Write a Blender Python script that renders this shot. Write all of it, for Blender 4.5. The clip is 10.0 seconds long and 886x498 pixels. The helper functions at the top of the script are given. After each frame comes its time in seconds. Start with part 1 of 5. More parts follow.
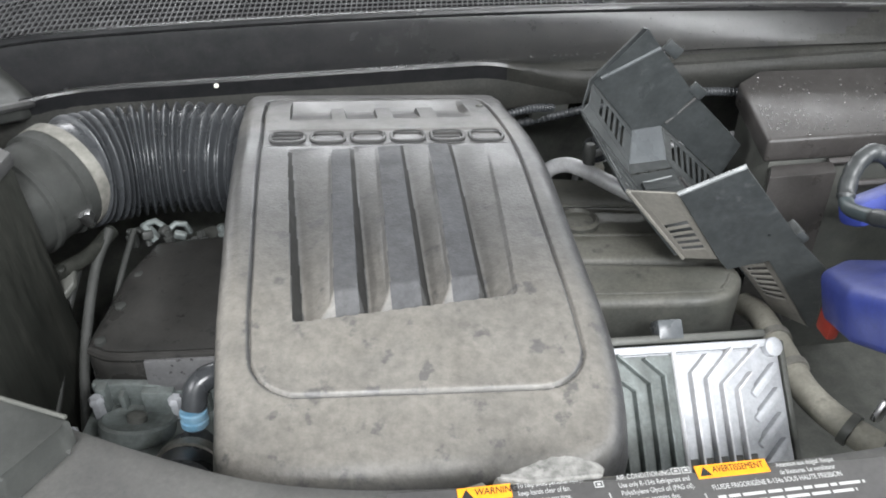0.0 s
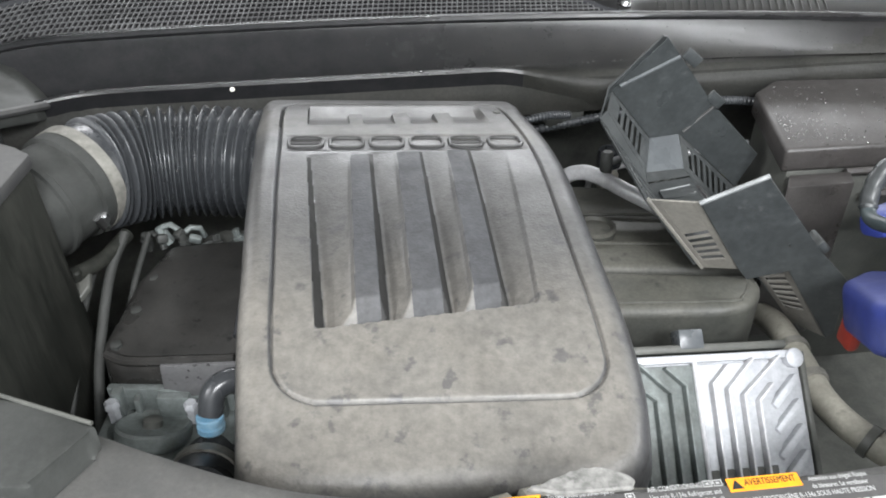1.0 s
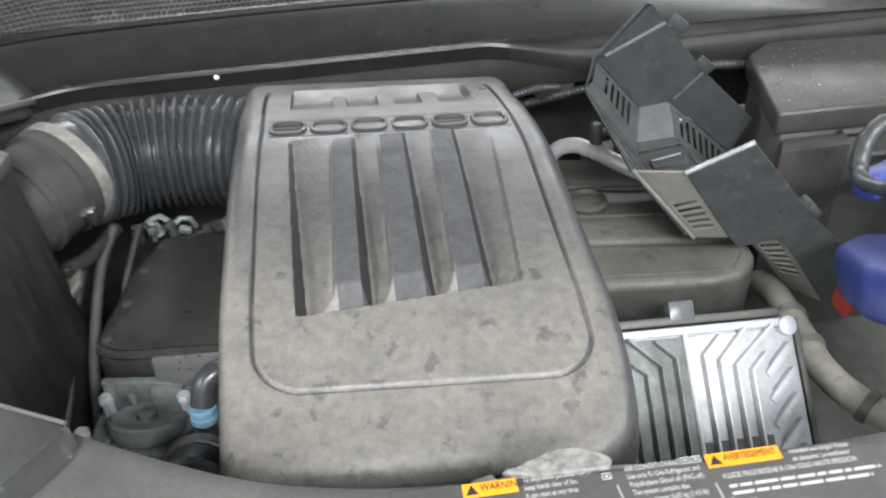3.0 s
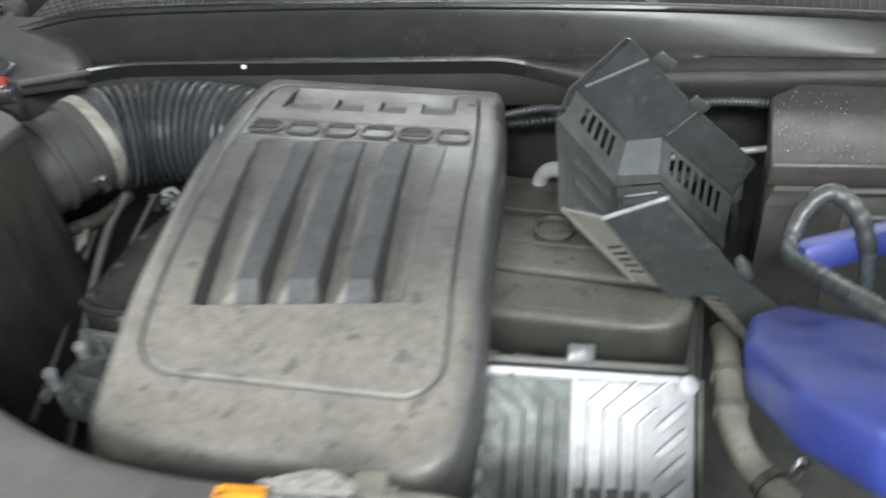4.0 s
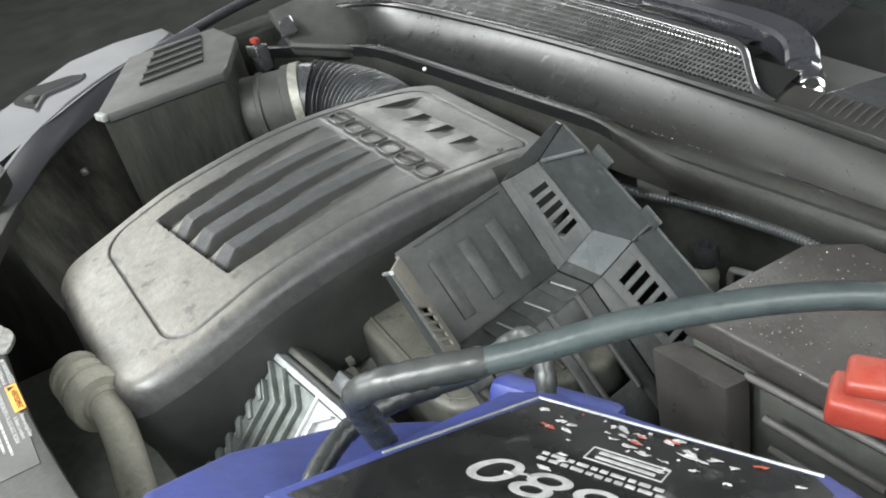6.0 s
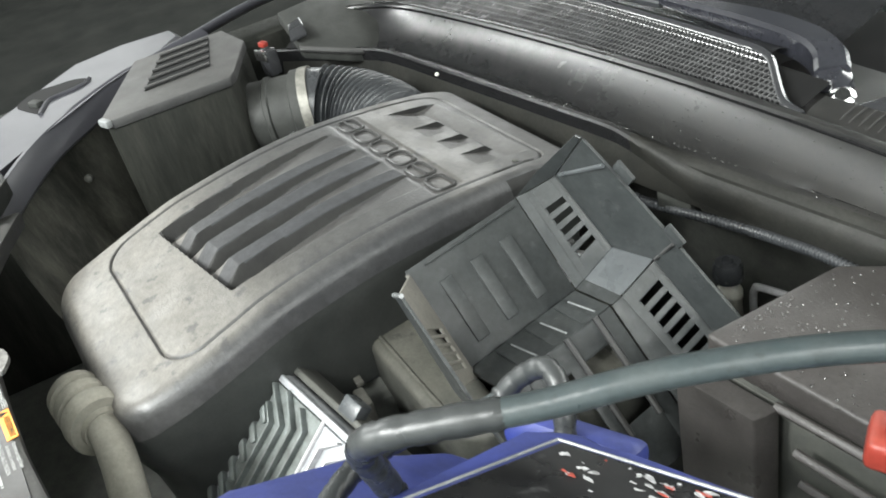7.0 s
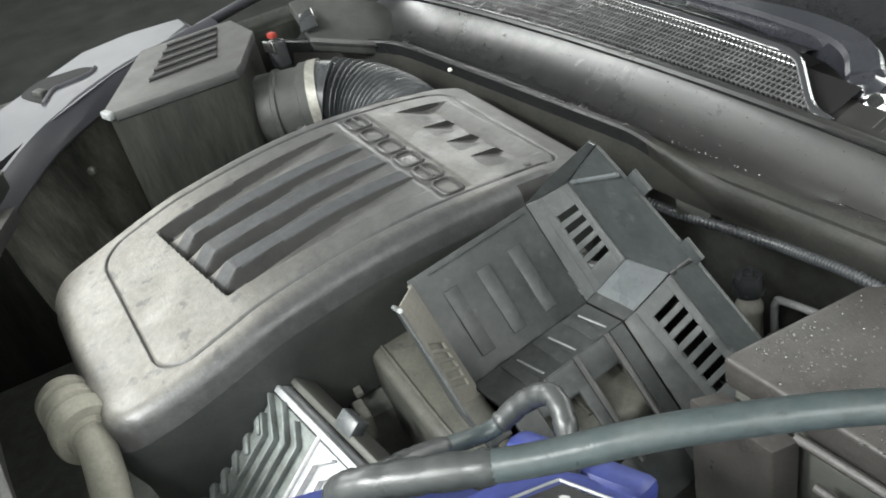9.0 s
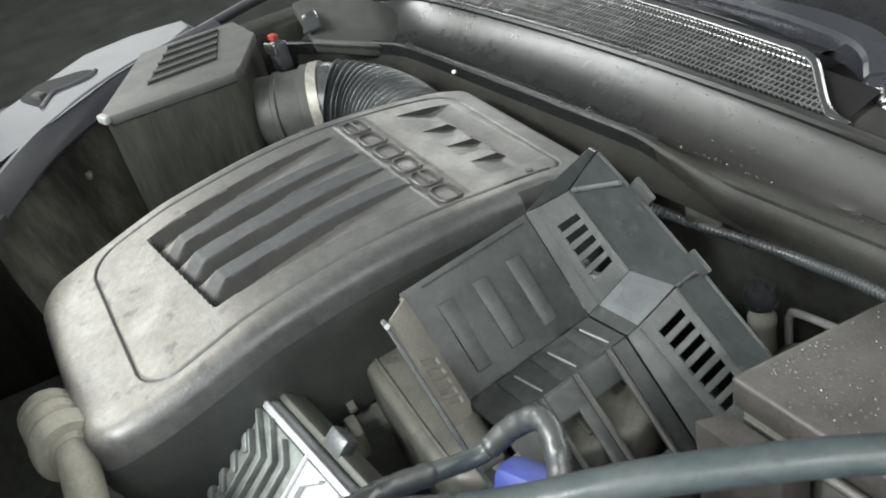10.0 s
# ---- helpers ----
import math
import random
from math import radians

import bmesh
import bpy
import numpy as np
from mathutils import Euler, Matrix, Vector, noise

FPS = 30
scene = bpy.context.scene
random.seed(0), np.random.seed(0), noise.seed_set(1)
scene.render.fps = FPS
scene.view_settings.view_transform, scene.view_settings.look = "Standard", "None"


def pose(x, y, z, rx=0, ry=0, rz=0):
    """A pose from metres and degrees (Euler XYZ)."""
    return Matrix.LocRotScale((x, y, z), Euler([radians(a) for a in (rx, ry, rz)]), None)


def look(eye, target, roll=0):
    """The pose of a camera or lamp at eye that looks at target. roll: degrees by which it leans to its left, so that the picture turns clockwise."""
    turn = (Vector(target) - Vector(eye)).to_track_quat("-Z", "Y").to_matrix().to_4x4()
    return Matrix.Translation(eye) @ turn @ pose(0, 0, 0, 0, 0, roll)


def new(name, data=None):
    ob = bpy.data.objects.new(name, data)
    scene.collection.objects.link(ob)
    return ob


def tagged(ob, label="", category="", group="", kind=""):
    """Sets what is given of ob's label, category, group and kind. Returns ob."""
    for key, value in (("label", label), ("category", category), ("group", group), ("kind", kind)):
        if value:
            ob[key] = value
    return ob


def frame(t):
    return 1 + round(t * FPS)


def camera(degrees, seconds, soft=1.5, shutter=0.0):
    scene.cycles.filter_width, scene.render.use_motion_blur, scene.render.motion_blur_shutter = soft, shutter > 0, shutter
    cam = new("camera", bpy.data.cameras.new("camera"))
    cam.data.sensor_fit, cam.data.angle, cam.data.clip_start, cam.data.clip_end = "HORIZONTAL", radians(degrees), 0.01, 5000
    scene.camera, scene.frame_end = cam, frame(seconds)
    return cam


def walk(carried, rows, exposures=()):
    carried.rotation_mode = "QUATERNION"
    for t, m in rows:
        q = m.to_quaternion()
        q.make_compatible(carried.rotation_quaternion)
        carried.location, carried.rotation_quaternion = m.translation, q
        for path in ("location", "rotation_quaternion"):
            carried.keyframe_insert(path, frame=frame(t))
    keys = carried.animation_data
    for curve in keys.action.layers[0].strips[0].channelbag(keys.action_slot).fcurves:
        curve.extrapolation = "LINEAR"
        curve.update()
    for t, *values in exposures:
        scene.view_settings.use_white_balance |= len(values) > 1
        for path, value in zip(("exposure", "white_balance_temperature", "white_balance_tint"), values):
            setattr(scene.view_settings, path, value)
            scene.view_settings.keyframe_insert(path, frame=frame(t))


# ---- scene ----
cam = camera(54.1, 10.0, soft=1.8, shutter=0.7)
PATH = [
    (0, (0.017, 0.001, 1.482), (-0.011, 1.6, 0.282), -0.4),
    (0.5, (0.003, 0.002, 1.478), (-0.008, 1.601, 0.277), 1.0),
    (1, (-0.001, 0.005, 1.481), (-0.028, 1.611, 0.29), 0.2),
    (1.5, (-0.004, 0.01, 1.48), (-0.041, 1.605, 0.274), -0.5),
    (2, (0.0, 0.025, 1.468), (-0.006, 1.596, 0.231), -0.7),
    (2.5, (0.002, 0.033, 1.461), (0.015, 1.59, 0.205), -0.9),
    (2.7, (0.004, 0.027, 1.463), (0.018, 1.595, 0.221), -1.6),
    (3.8, (0.201, -0.006, 1.535), (-0.225, 1.515, 0.308), -5.3),
    (4, (0.258, 0.041, 1.519), (-0.216, 1.52, 0.258), -4.8),
    (4.5, (0.414, 0.196, 1.508), (-0.394, 1.561, 0.29), -8.9),
    (5, (0.569, 0.322, 1.525), (-0.498, 1.527, 0.338), -9.4),
    (5.5, (0.751, 0.418, 1.506), (-0.657, 1.297, 0.39), -11.8),
    (6, (0.838, 0.465, 1.499), (-0.731, 1.049, 0.405), -14.1),
    (7.3, (0.791, 0.483, 1.496), (-0.787, 1.037, 0.399), -14.2),
    (7.5, (0.788, 0.481, 1.499), (-0.781, 1.048, 0.395), -13.3),
    (8, (0.781, 0.489, 1.497), (-0.793, 1.025, 0.387), -13.4),
    (8.5, (0.777, 0.501, 1.493), (-0.799, 1.027, 0.379), -14.0),
    (9, (0.768, 0.512, 1.488), (-0.816, 1.021, 0.378), -14.1),
    (9.5, (0.764, 0.523, 1.482), (-0.829, 1.016, 0.378), -14.5),
    (10, (0.747, 0.543, 1.472), (-0.857, 1.012, 0.373), -14.8),
]
walk(cam, [(t, look(eye, target, roll)) for t, eye, target, roll in PATH],
     exposures=((0.0, -0.05, 6500, 10), (2.7, -0.05, 6500, 10), (4.5, -0.15, 6550, 6), (6.0, 0.0, 6650, 5), (8.0, 0.05, 6700, 5), (10.0, 0.05, 6700, 5)))

# ---- light: a dim garage, lit by unseen ceiling lamps added round the car ----
world = bpy.data.worlds.new("world")
world.use_nodes = True
scene.world = world
world.node_tree.nodes["Background"].inputs[0].default_value = (0.55, 0.62, 0.6, 1)
world.node_tree.nodes["Background"].inputs[1].default_value = 0.05
scene.view_settings.exposure = 0.0


def lamp(name, place, sx, sy, watts, colour):
    data = bpy.data.lights.new(name, "AREA")
    data.shape, data.size, data.size_y = "RECTANGLE", sx, sy
    data.energy, data.color = watts, colour
    ob = new(name, data)
    ob.matrix_world = Matrix.Translation(place)
    return ob


# None is seen: some follow highlights, others are added for fill and sheen.
LAMP_TINT = (0.98, 1.0, 1.03)
for place, sx, sy, watts in (((-2.4, -1.1, 2.9), 0.7, 1.5, 130), ((1.3, -0.9, 2.9), 0.4, 0.9, 70), ((-6.4, 0.3, 2.9), 2.8, 2.0, 105), ((-5.2, 3.7, 2.9), 2.2, 2.2, 220), ((0.35, -1.5, 2.9), 0.7, 0.5, 135), ((0.6, -2.6, 2.9), 4.5, 2.2, 240), ((3.2, 1.2, 2.9), 0.8, 3.0, 125), ((0.4, 5.0, 2.9), 5.0, 1.5, 360)):
    lamp("added_ceiling_light", place, sx, sy, watts, LAMP_TINT)


# ---- materials ----
def surf(name, a, b=None, rough=0.5, metal=0.0, scale=40.0, bump=0.15, dust=0.0, dust_col=(0.30, 0.28, 0.25),
         dust_scale=9.0, rough_var=0.12, spots=0.0, spot_col=(0.02, 0.02, 0.02), spec=0.5, grain=900.0, up=True, lie=(-0.1, 0.75), dust_rough=0.45, streak=1.0, thin=0.45, spot_scale=48.0, speck=0.07, speck_scale=260.0, dust_light_dir=(0, 0, 1), spot_edge=(0.60, 0.70), dust_light_stops=None, along="Y"):
    """A weathered surface: two base tones, settled dust, dark spots, fine grain relief."""
    m = bpy.data.materials.new(name)
    m.use_nodes = True
    nt = m.node_tree
    nodes, links = nt.nodes, nt.links
    p = nodes["Principled BSDF"]
    b = b or tuple(c * 0.7 for c in a)

    def node(kind, **kw):
        n = nodes.new(kind)
        for k, v in kw.items():
            n.inputs[k].default_value = v
        return n

    geo = node("ShaderNodeNewGeometry")
    pos = geo.outputs["Position"]
    if streak != 1.0:
        mp = nodes.new("ShaderNodeVectorMath")
        mp.operation = "MULTIPLY"
        mp.inputs[1].default_value = (1, 1, streak)
        links.new(pos, mp.inputs[0])
        pos = mp.outputs[0]
    n1 = node("ShaderNodeTexNoise", Scale=scale, Detail=6.0, Roughness=0.6)
    links.new(pos, n1.inputs["Vector"])
    ramp = nodes.new("ShaderNodeMapRange")
    ramp.inputs["From Min"].default_value, ramp.inputs["From Max"].default_value = 0.35, 0.65
    links.new(n1.outputs["Fac"], ramp.inputs["Value"])
    mix = nodes.new("ShaderNodeMix")
    mix.data_type = "RGBA"
    mix.inputs["A"].default_value, mix.inputs["B"].default_value = (*a, 1), (*b, 1)
    links.new(ramp.outputs[0], mix.inputs["Factor"])
    colour = mix.outputs["Result"]
    fac_rough = None
    if dust > 0:
        n2 = node("ShaderNodeTexNoise", Scale=dust_scale, Detail=9.0, Roughness=0.72)
        links.new(pos, n2.inputs["Vector"])
        r2 = nodes.new("ShaderNodeMapRange")
        r2.inputs["From Min"].default_value, r2.inputs["From Max"].default_value = 0.28, 0.62
        r2.inputs["To Min"].default_value, r2.inputs["To Max"].default_value = dust * thin, dust
        links.new(n2.outputs["Fac"], r2.inputs["Value"])
        r2.clamp = True
        fac = r2.outputs[0]
        if thin < 0:
            clip = nodes.new("ShaderNodeMath")
            clip.operation = "MAXIMUM"
            clip.inputs[1].default_value = 0.0
            links.new(fac, clip.inputs[0])
            fac = clip.outputs[0]
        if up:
            # Dust weighted by facing; a tilted vector also paints light from one side.
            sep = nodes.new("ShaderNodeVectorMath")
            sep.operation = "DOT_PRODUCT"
            sep.inputs[1].default_value = dust_light_dir
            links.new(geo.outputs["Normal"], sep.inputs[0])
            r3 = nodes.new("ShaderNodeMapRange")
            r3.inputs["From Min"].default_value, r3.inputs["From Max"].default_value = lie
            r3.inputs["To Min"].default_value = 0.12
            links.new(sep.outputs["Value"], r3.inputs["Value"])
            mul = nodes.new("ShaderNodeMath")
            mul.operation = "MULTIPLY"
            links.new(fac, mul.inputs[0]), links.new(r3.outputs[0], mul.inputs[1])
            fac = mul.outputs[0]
        if dust_light_stops:
            # weights the dust colour along one axis; on the cover also dims the rear
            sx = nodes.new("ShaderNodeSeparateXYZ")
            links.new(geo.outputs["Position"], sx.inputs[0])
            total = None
            for (ya, va), (yb, vb) in zip(dust_light_stops, dust_light_stops[1:]):
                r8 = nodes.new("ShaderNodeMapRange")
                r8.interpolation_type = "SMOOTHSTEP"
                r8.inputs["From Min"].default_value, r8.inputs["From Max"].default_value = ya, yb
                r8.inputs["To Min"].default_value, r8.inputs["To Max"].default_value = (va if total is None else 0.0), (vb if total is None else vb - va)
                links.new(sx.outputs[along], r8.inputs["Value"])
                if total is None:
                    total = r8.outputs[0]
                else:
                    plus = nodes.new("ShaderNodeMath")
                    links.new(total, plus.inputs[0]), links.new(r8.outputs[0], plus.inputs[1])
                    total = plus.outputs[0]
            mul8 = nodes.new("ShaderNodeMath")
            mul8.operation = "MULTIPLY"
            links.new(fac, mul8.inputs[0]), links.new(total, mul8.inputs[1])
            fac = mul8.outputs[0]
        mix2 = nodes.new("ShaderNodeMix")
        mix2.data_type = "RGBA"
        mix2.inputs["B"].default_value = (*dust_col, 1)
        links.new(fac, mix2.inputs["Factor"]), links.new(colour, mix2.inputs["A"])
        colour, fac_rough = mix2.outputs["Result"], fac
    if spots > 0:
        n4 = node("ShaderNodeTexNoise", Scale=spot_scale, Detail=5.0, Roughness=0.6)
        links.new(pos, n4.inputs["Vector"])
        r4 = nodes.new("ShaderNodeMapRange")
        r4.inputs["From Min"].default_value, r4.inputs["From Max"].default_value = spot_edge
        r4.inputs["To Max"].default_value = spots
        links.new(n4.outputs["Fac"], r4.inputs["Value"])
        mix3 = nodes.new("ShaderNodeMix")
        mix3.data_type = "RGBA"
        mix3.inputs["B"].default_value = (*spot_col, 1)
        links.new(r4.outputs[0], mix3.inputs["Factor"]), links.new(colour, mix3.inputs["A"])
        colour = mix3.outputs["Result"]
    if speck > 0:
        n7 = node("ShaderNodeTexNoise", Scale=speck_scale, Detail=4.0, Roughness=0.7)
        links.new(pos, n7.inputs["Vector"])
        r7 = nodes.new("ShaderNodeMapRange")
        r7.inputs["From Min"].default_value, r7.inputs["From Max"].default_value = 0.3, 0.7
        r7.inputs["To Min"].default_value, r7.inputs["To Max"].default_value = 1 - 1.6 * speck, 1 + 1.6 * speck
        links.new(n7.outputs["Fac"], r7.inputs["Value"])
        sc = nodes.new("ShaderNodeVectorMath")
        sc.operation = "SCALE"
        links.new(colour, sc.inputs[0]), links.new(r7.outputs[0], sc.inputs["Scale"])
        colour = sc.outputs[0]
    links.new(colour, p.inputs["Base Color"])
    n5 = node("ShaderNodeTexNoise", Scale=scale * 0.6, Detail=5.0)
    links.new(pos, n5.inputs["Vector"])
    r5 = nodes.new("ShaderNodeMapRange")
    r5.inputs["From Min"].default_value, r5.inputs["From Max"].default_value = 0.3, 0.7
    r5.inputs["To Min"].default_value = max(0.03, rough - rough_var)
    r5.inputs["To Max"].default_value = min(1.0, rough + rough_var)
    links.new(n5.outputs["Fac"], r5.inputs["Value"])
    rr = r5.outputs[0]
    if fac_rough is not None:
        add = nodes.new("ShaderNodeMath")
        add.operation, add.use_clamp = "MULTIPLY_ADD", True
        add.inputs[1].default_value = dust_rough
        links.new(fac_rough, add.inputs[0]), links.new(rr, add.inputs[2])
        rr = add.outputs[0]
    links.new(rr, p.inputs["Roughness"])
    p.inputs["Metallic"].default_value = metal
    p.inputs["Specular IOR Level"].default_value = spec
    if bump > 0:
        n6 = node("ShaderNodeTexNoise", Scale=grain, Detail=3.0)
        links.new(pos, n6.inputs["Vector"])
        bp = nodes.new("ShaderNodeBump")
        bp.inputs["Strength"].default_value, bp.inputs["Distance"].default_value = bump, 0.0006
        links.new(n6.outputs["Fac"], bp.inputs["Height"])
        links.new(bp.outputs[0], p.inputs["Normal"])
    return m


def plain(name, colour, rough=0.5, metal=0.0, spec=0.5):
    m = bpy.data.materials.new(name)
    m.use_nodes = True
    p = m.node_tree.nodes["Principled BSDF"]
    p.inputs["Base Color"].default_value = (*colour, 1)
    p.inputs["Roughness"].default_value, p.inputs["Metallic"].default_value = rough, metal
    p.inputs["Specular IOR Level"].default_value = spec
    return m


# Dust tint favours front-left faces, so light from there is painted in.
COVER_TONES = dict(rough=0.38, dust_scale=19, spots=0.62, spot_col=(0.045, 0.045, 0.047), spot_scale=46, spot_edge=(0.585, 0.66), bump=0.6, grain=420, lie=(0.5, 1.12), dust_light_dir=(-0.45, -0.35, 1), dust_rough=0.14, spec=0.6, speck=0.14, speck_scale=125)
# Share of dust by y: real dust, and the dimmer rear put into colour.
DUST_LIGHT_STOPS = ((0.47, 1.0), (0.62, 0.24), (0.735, 0.17), (0.785, 0.58), (0.86, 0.36))
M_COVER = surf("dusty_grey_plastic", (0.050, 0.051, 0.053), (0.038, 0.039, 0.041), dust=1.0, dust_col=(0.176, 0.164, 0.143), thin=0.66, dust_light_stops=DUST_LIGHT_STOPS, **COVER_TONES)
M_COVER_BARE = surf("bare_grey_plastic", (0.050, 0.052, 0.056), (0.038, 0.039, 0.042), dust=0.5, dust_col=(0.112, 0.109, 0.105), thin=0.3, dust_light_stops=DUST_LIGHT_STOPS, **dict(COVER_TONES, spec=0.3, rough=0.5))
M_SKIRT = surf("dark_cover_skirt", (0.036, 0.039, 0.037), (0.047, 0.050, 0.047), rough=0.5, dust=0.2, dust_col=(0.075, 0.074, 0.068), thin=0.0, dust_scale=16, bump=0.25, grain=400)
# Bare plastic, with the shade on right-facing walls put into the colour.
M_SHADED_SIDE = surf("bare_shaded_plastic", (0.018, 0.018, 0.018), (0.026, 0.026, 0.025), rough=0.55, dust=0.2, dust_col=(0.06, 0.058, 0.052), thin=0.0, dust_scale=16, bump=0.3, grain=420, spec=0.25)
M_BLACK = surf("dull_black_plastic", (0.034, 0.036, 0.034), (0.048, 0.050, 0.047), rough=0.5, dust=0.3, dust_col=(0.06, 0.059, 0.054), thin=0.0, dust_scale=14, bump=0.2, spec=0.35)
M_TEAL = surf("teal_lit_dash", (0.42, 0.6, 0.56), (0.36, 0.53, 0.49), rough=0.5, bump=0.1)
M_LETTER = surf("worn_raised_plastic", (0.022, 0.022, 0.023), (0.032, 0.032, 0.032), rough=0.32, dust=0.2, dust_col=(0.14, 0.135, 0.122), thin=0.1, bump=0.1)
M_COWL = surf("glossy_black_plastic", (0.028, 0.029, 0.031), (0.038, 0.038, 0.040), rough=0.23, rough_var=0.01, dust=0.9, dust_col=(0.072, 0.070, 0.064), dust_scale=14, thin=0.4, dust_rough=0.22, bump=0.02, grain=520, speck=0.04, spec=0.8, dust_light_stops=((-0.25, 0.12), (0.40, 0.85)), along="X")
M_GRILLE = surf("wet_grille_plastic", (0.095, 0.095, 0.098), (0.05, 0.05, 0.052), rough=0.18, dust=0.25, dust_col=(0.22, 0.22, 0.21), dust_rough=0.1, bump=0.1, spec=1.0)
M_VALVE = surf("oil_wet_valve_cover", (0.026, 0.025, 0.023), (0.017, 0.017, 0.016), rough=0.30, dust=0.5, dust_col=(0.075, 0.072, 0.068), thin=0.0, dust_scale=9, dust_rough=0.25, spots=0.85, spot_col=(0.012, 0.012, 0.012), spot_scale=95, bump=0.25, grain=300)
# Valve cover tone with real oil spots and the lit patch painted in.
M_VALVE_LIT = surf("oil_spotted_lit_grey", (0.12, 0.12, 0.122), (0.085, 0.085, 0.087), rough=0.4, dust=0.3, dust_col=(0.16, 0.155, 0.15), spots=0.95, spot_col=(0.015, 0.015, 0.015), spot_scale=150, spot_edge=(0.60, 0.64), bump=0.3)
M_GLOSS = surf("polished_black_plastic", (0.03, 0.031, 0.034), (0.036, 0.037, 0.04), rough=0.13, rough_var=0.03, dust=0.08, dust_col=(0.2, 0.2, 0.2), dust_rough=0.05, bump=0.02)
M_COWL_MATT = surf("matt_black_plastic", (0.04, 0.04, 0.041), (0.055, 0.055, 0.055), rough=0.5, dust=0.35, dust_col=(0.17, 0.165, 0.155), bump=0.2)
M_SHROUD = surf("charcoal_plastic", (0.034, 0.038, 0.039), (0.046, 0.051, 0.052), rough=0.36, dust=0.45, dust_col=(0.080, 0.082, 0.078), dust_scale=22, thin=0.0, dust_rough=0.25, spots=0.5, spot_col=(0.105, 0.11, 0.11), spot_scale=75, spot_edge=(0.60, 0.74), bump=0.2, speck=0.14, speck_scale=140)
# Pale plug plastic; on the shroud a reflection put into the colour.
M_TAB = surf("pale_plastic_and_sheen", (0.10, 0.108, 0.112), (0.08, 0.086, 0.09), rough=0.3, bump=0.1)
M_GRIME = surf("streaked_grimy_plastic", (0.015, 0.016, 0.014), (0.023, 0.024, 0.021), rough=0.42, scale=24, dust=0.5, dust_col=(0.042, 0.042, 0.036), dust_scale=30, thin=-0.9, bump=0.4, grain=220, up=False, streak=0.12, speck=0.12, spec=0.12)
M_LINER = surf("muddy_grey_liner", (0.034, 0.036, 0.031), (0.062, 0.063, 0.054), rough=0.5, scale=16, dust=0.9, dust_col=(0.15, 0.147, 0.127), dust_scale=22, thin=-0.4, bump=0.4, grain=220, up=False, streak=0.25, speck=0.1, spec=0.3)
M_FIREWALL = surf("stained_black_insulation", (0.034, 0.035, 0.032), (0.052, 0.051, 0.045), rough=0.4, scale=14, dust=0.6, dust_col=(0.080, 0.079, 0.071), dust_scale=13, thin=0.0, dust_rough=0.25, bump=0.3, grain=300, speck=0.15)
M_SHROUD_DUST = surf("dusty_charcoal_plastic", (0.06, 0.06, 0.058), (0.08, 0.08, 0.075), rough=0.6, dust=0.9, dust_col=(0.23, 0.218, 0.19), dust_scale=16, bump=0.25, up=False)
M_RUBBER = surf("black_rubber", (0.036, 0.039, 0.043), (0.048, 0.052, 0.056), rough=0.27, dust=0.12, dust_col=(0.16, 0.155, 0.15), bump=0.12)
M_DARK = surf("grimy_black_plastic", (0.048, 0.051, 0.047), (0.08, 0.083, 0.074), rough=0.48, dust=0.45, dust_col=(0.13, 0.127, 0.112), dust_scale=12, scale=25, bump=0.25, dust_rough=0.2)
M_DEEP = surf("oily_dark_metal", (0.08, 0.084, 0.077), (0.13, 0.133, 0.12), rough=0.5, dust=0.3, dust_col=(0.13, 0.13, 0.115), bump=0.3, grain=300)
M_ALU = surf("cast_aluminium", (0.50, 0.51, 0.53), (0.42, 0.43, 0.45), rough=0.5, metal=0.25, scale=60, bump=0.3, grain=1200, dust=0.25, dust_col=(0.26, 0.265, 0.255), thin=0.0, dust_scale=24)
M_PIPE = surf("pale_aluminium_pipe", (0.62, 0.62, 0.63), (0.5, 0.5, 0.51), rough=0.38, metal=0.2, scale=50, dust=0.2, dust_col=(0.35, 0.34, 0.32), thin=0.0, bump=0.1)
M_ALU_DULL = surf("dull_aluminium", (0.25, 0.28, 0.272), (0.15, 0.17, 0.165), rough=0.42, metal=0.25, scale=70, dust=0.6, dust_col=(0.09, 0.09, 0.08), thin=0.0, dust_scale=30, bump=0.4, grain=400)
M_STEEL = surf("bright_steel", (0.6, 0.6, 0.6), (0.45, 0.45, 0.45), rough=0.28, metal=1.0, bump=0.1)
M_BAND = surf("dusty_zinc_band", (0.29, 0.28, 0.25), (0.19, 0.185, 0.165), rough=0.45, metal=0.3, scale=90, bump=0.2)
M_TAN = surf("dusty_tan_plastic", (0.042, 0.044, 0.039), (0.030, 0.032, 0.029), rough=0.5, dust=0.8, dust_col=(0.108, 0.104, 0.086), dust_scale=11, thin=0.05, bump=0.4, grain=500, dust_rough=0.2, spots=0.7, spot_col=(0.026, 0.026, 0.024), speck=0.12)
M_HOSE_TAN = surf("dusty_rubber_hose", (0.22, 0.21, 0.175), (0.16, 0.155, 0.13), rough=0.55, dust=0.7, dust_col=(0.42, 0.40, 0.335), dust_scale=24, thin=0.2, bump=0.3, spots=0.5, spot_col=(0.1, 0.098, 0.085))
M_PANEL = surf("grey_black_textured_plastic", (0.075, 0.075, 0.075), (0.095, 0.095, 0.094), rough=0.5, dust=0.75, dust_col=(0.24, 0.235, 0.22), dust_scale=7, thin=0.3, dust_rough=0.2, bump=0.3, grain=1100)
M_PAINT = surf("dark_metallic_paint", (0.062, 0.062, 0.072), (0.066, 0.066, 0.076), rough=0.33, rough_var=0.015, metal=0.15, bump=0.02, speck=0.03)
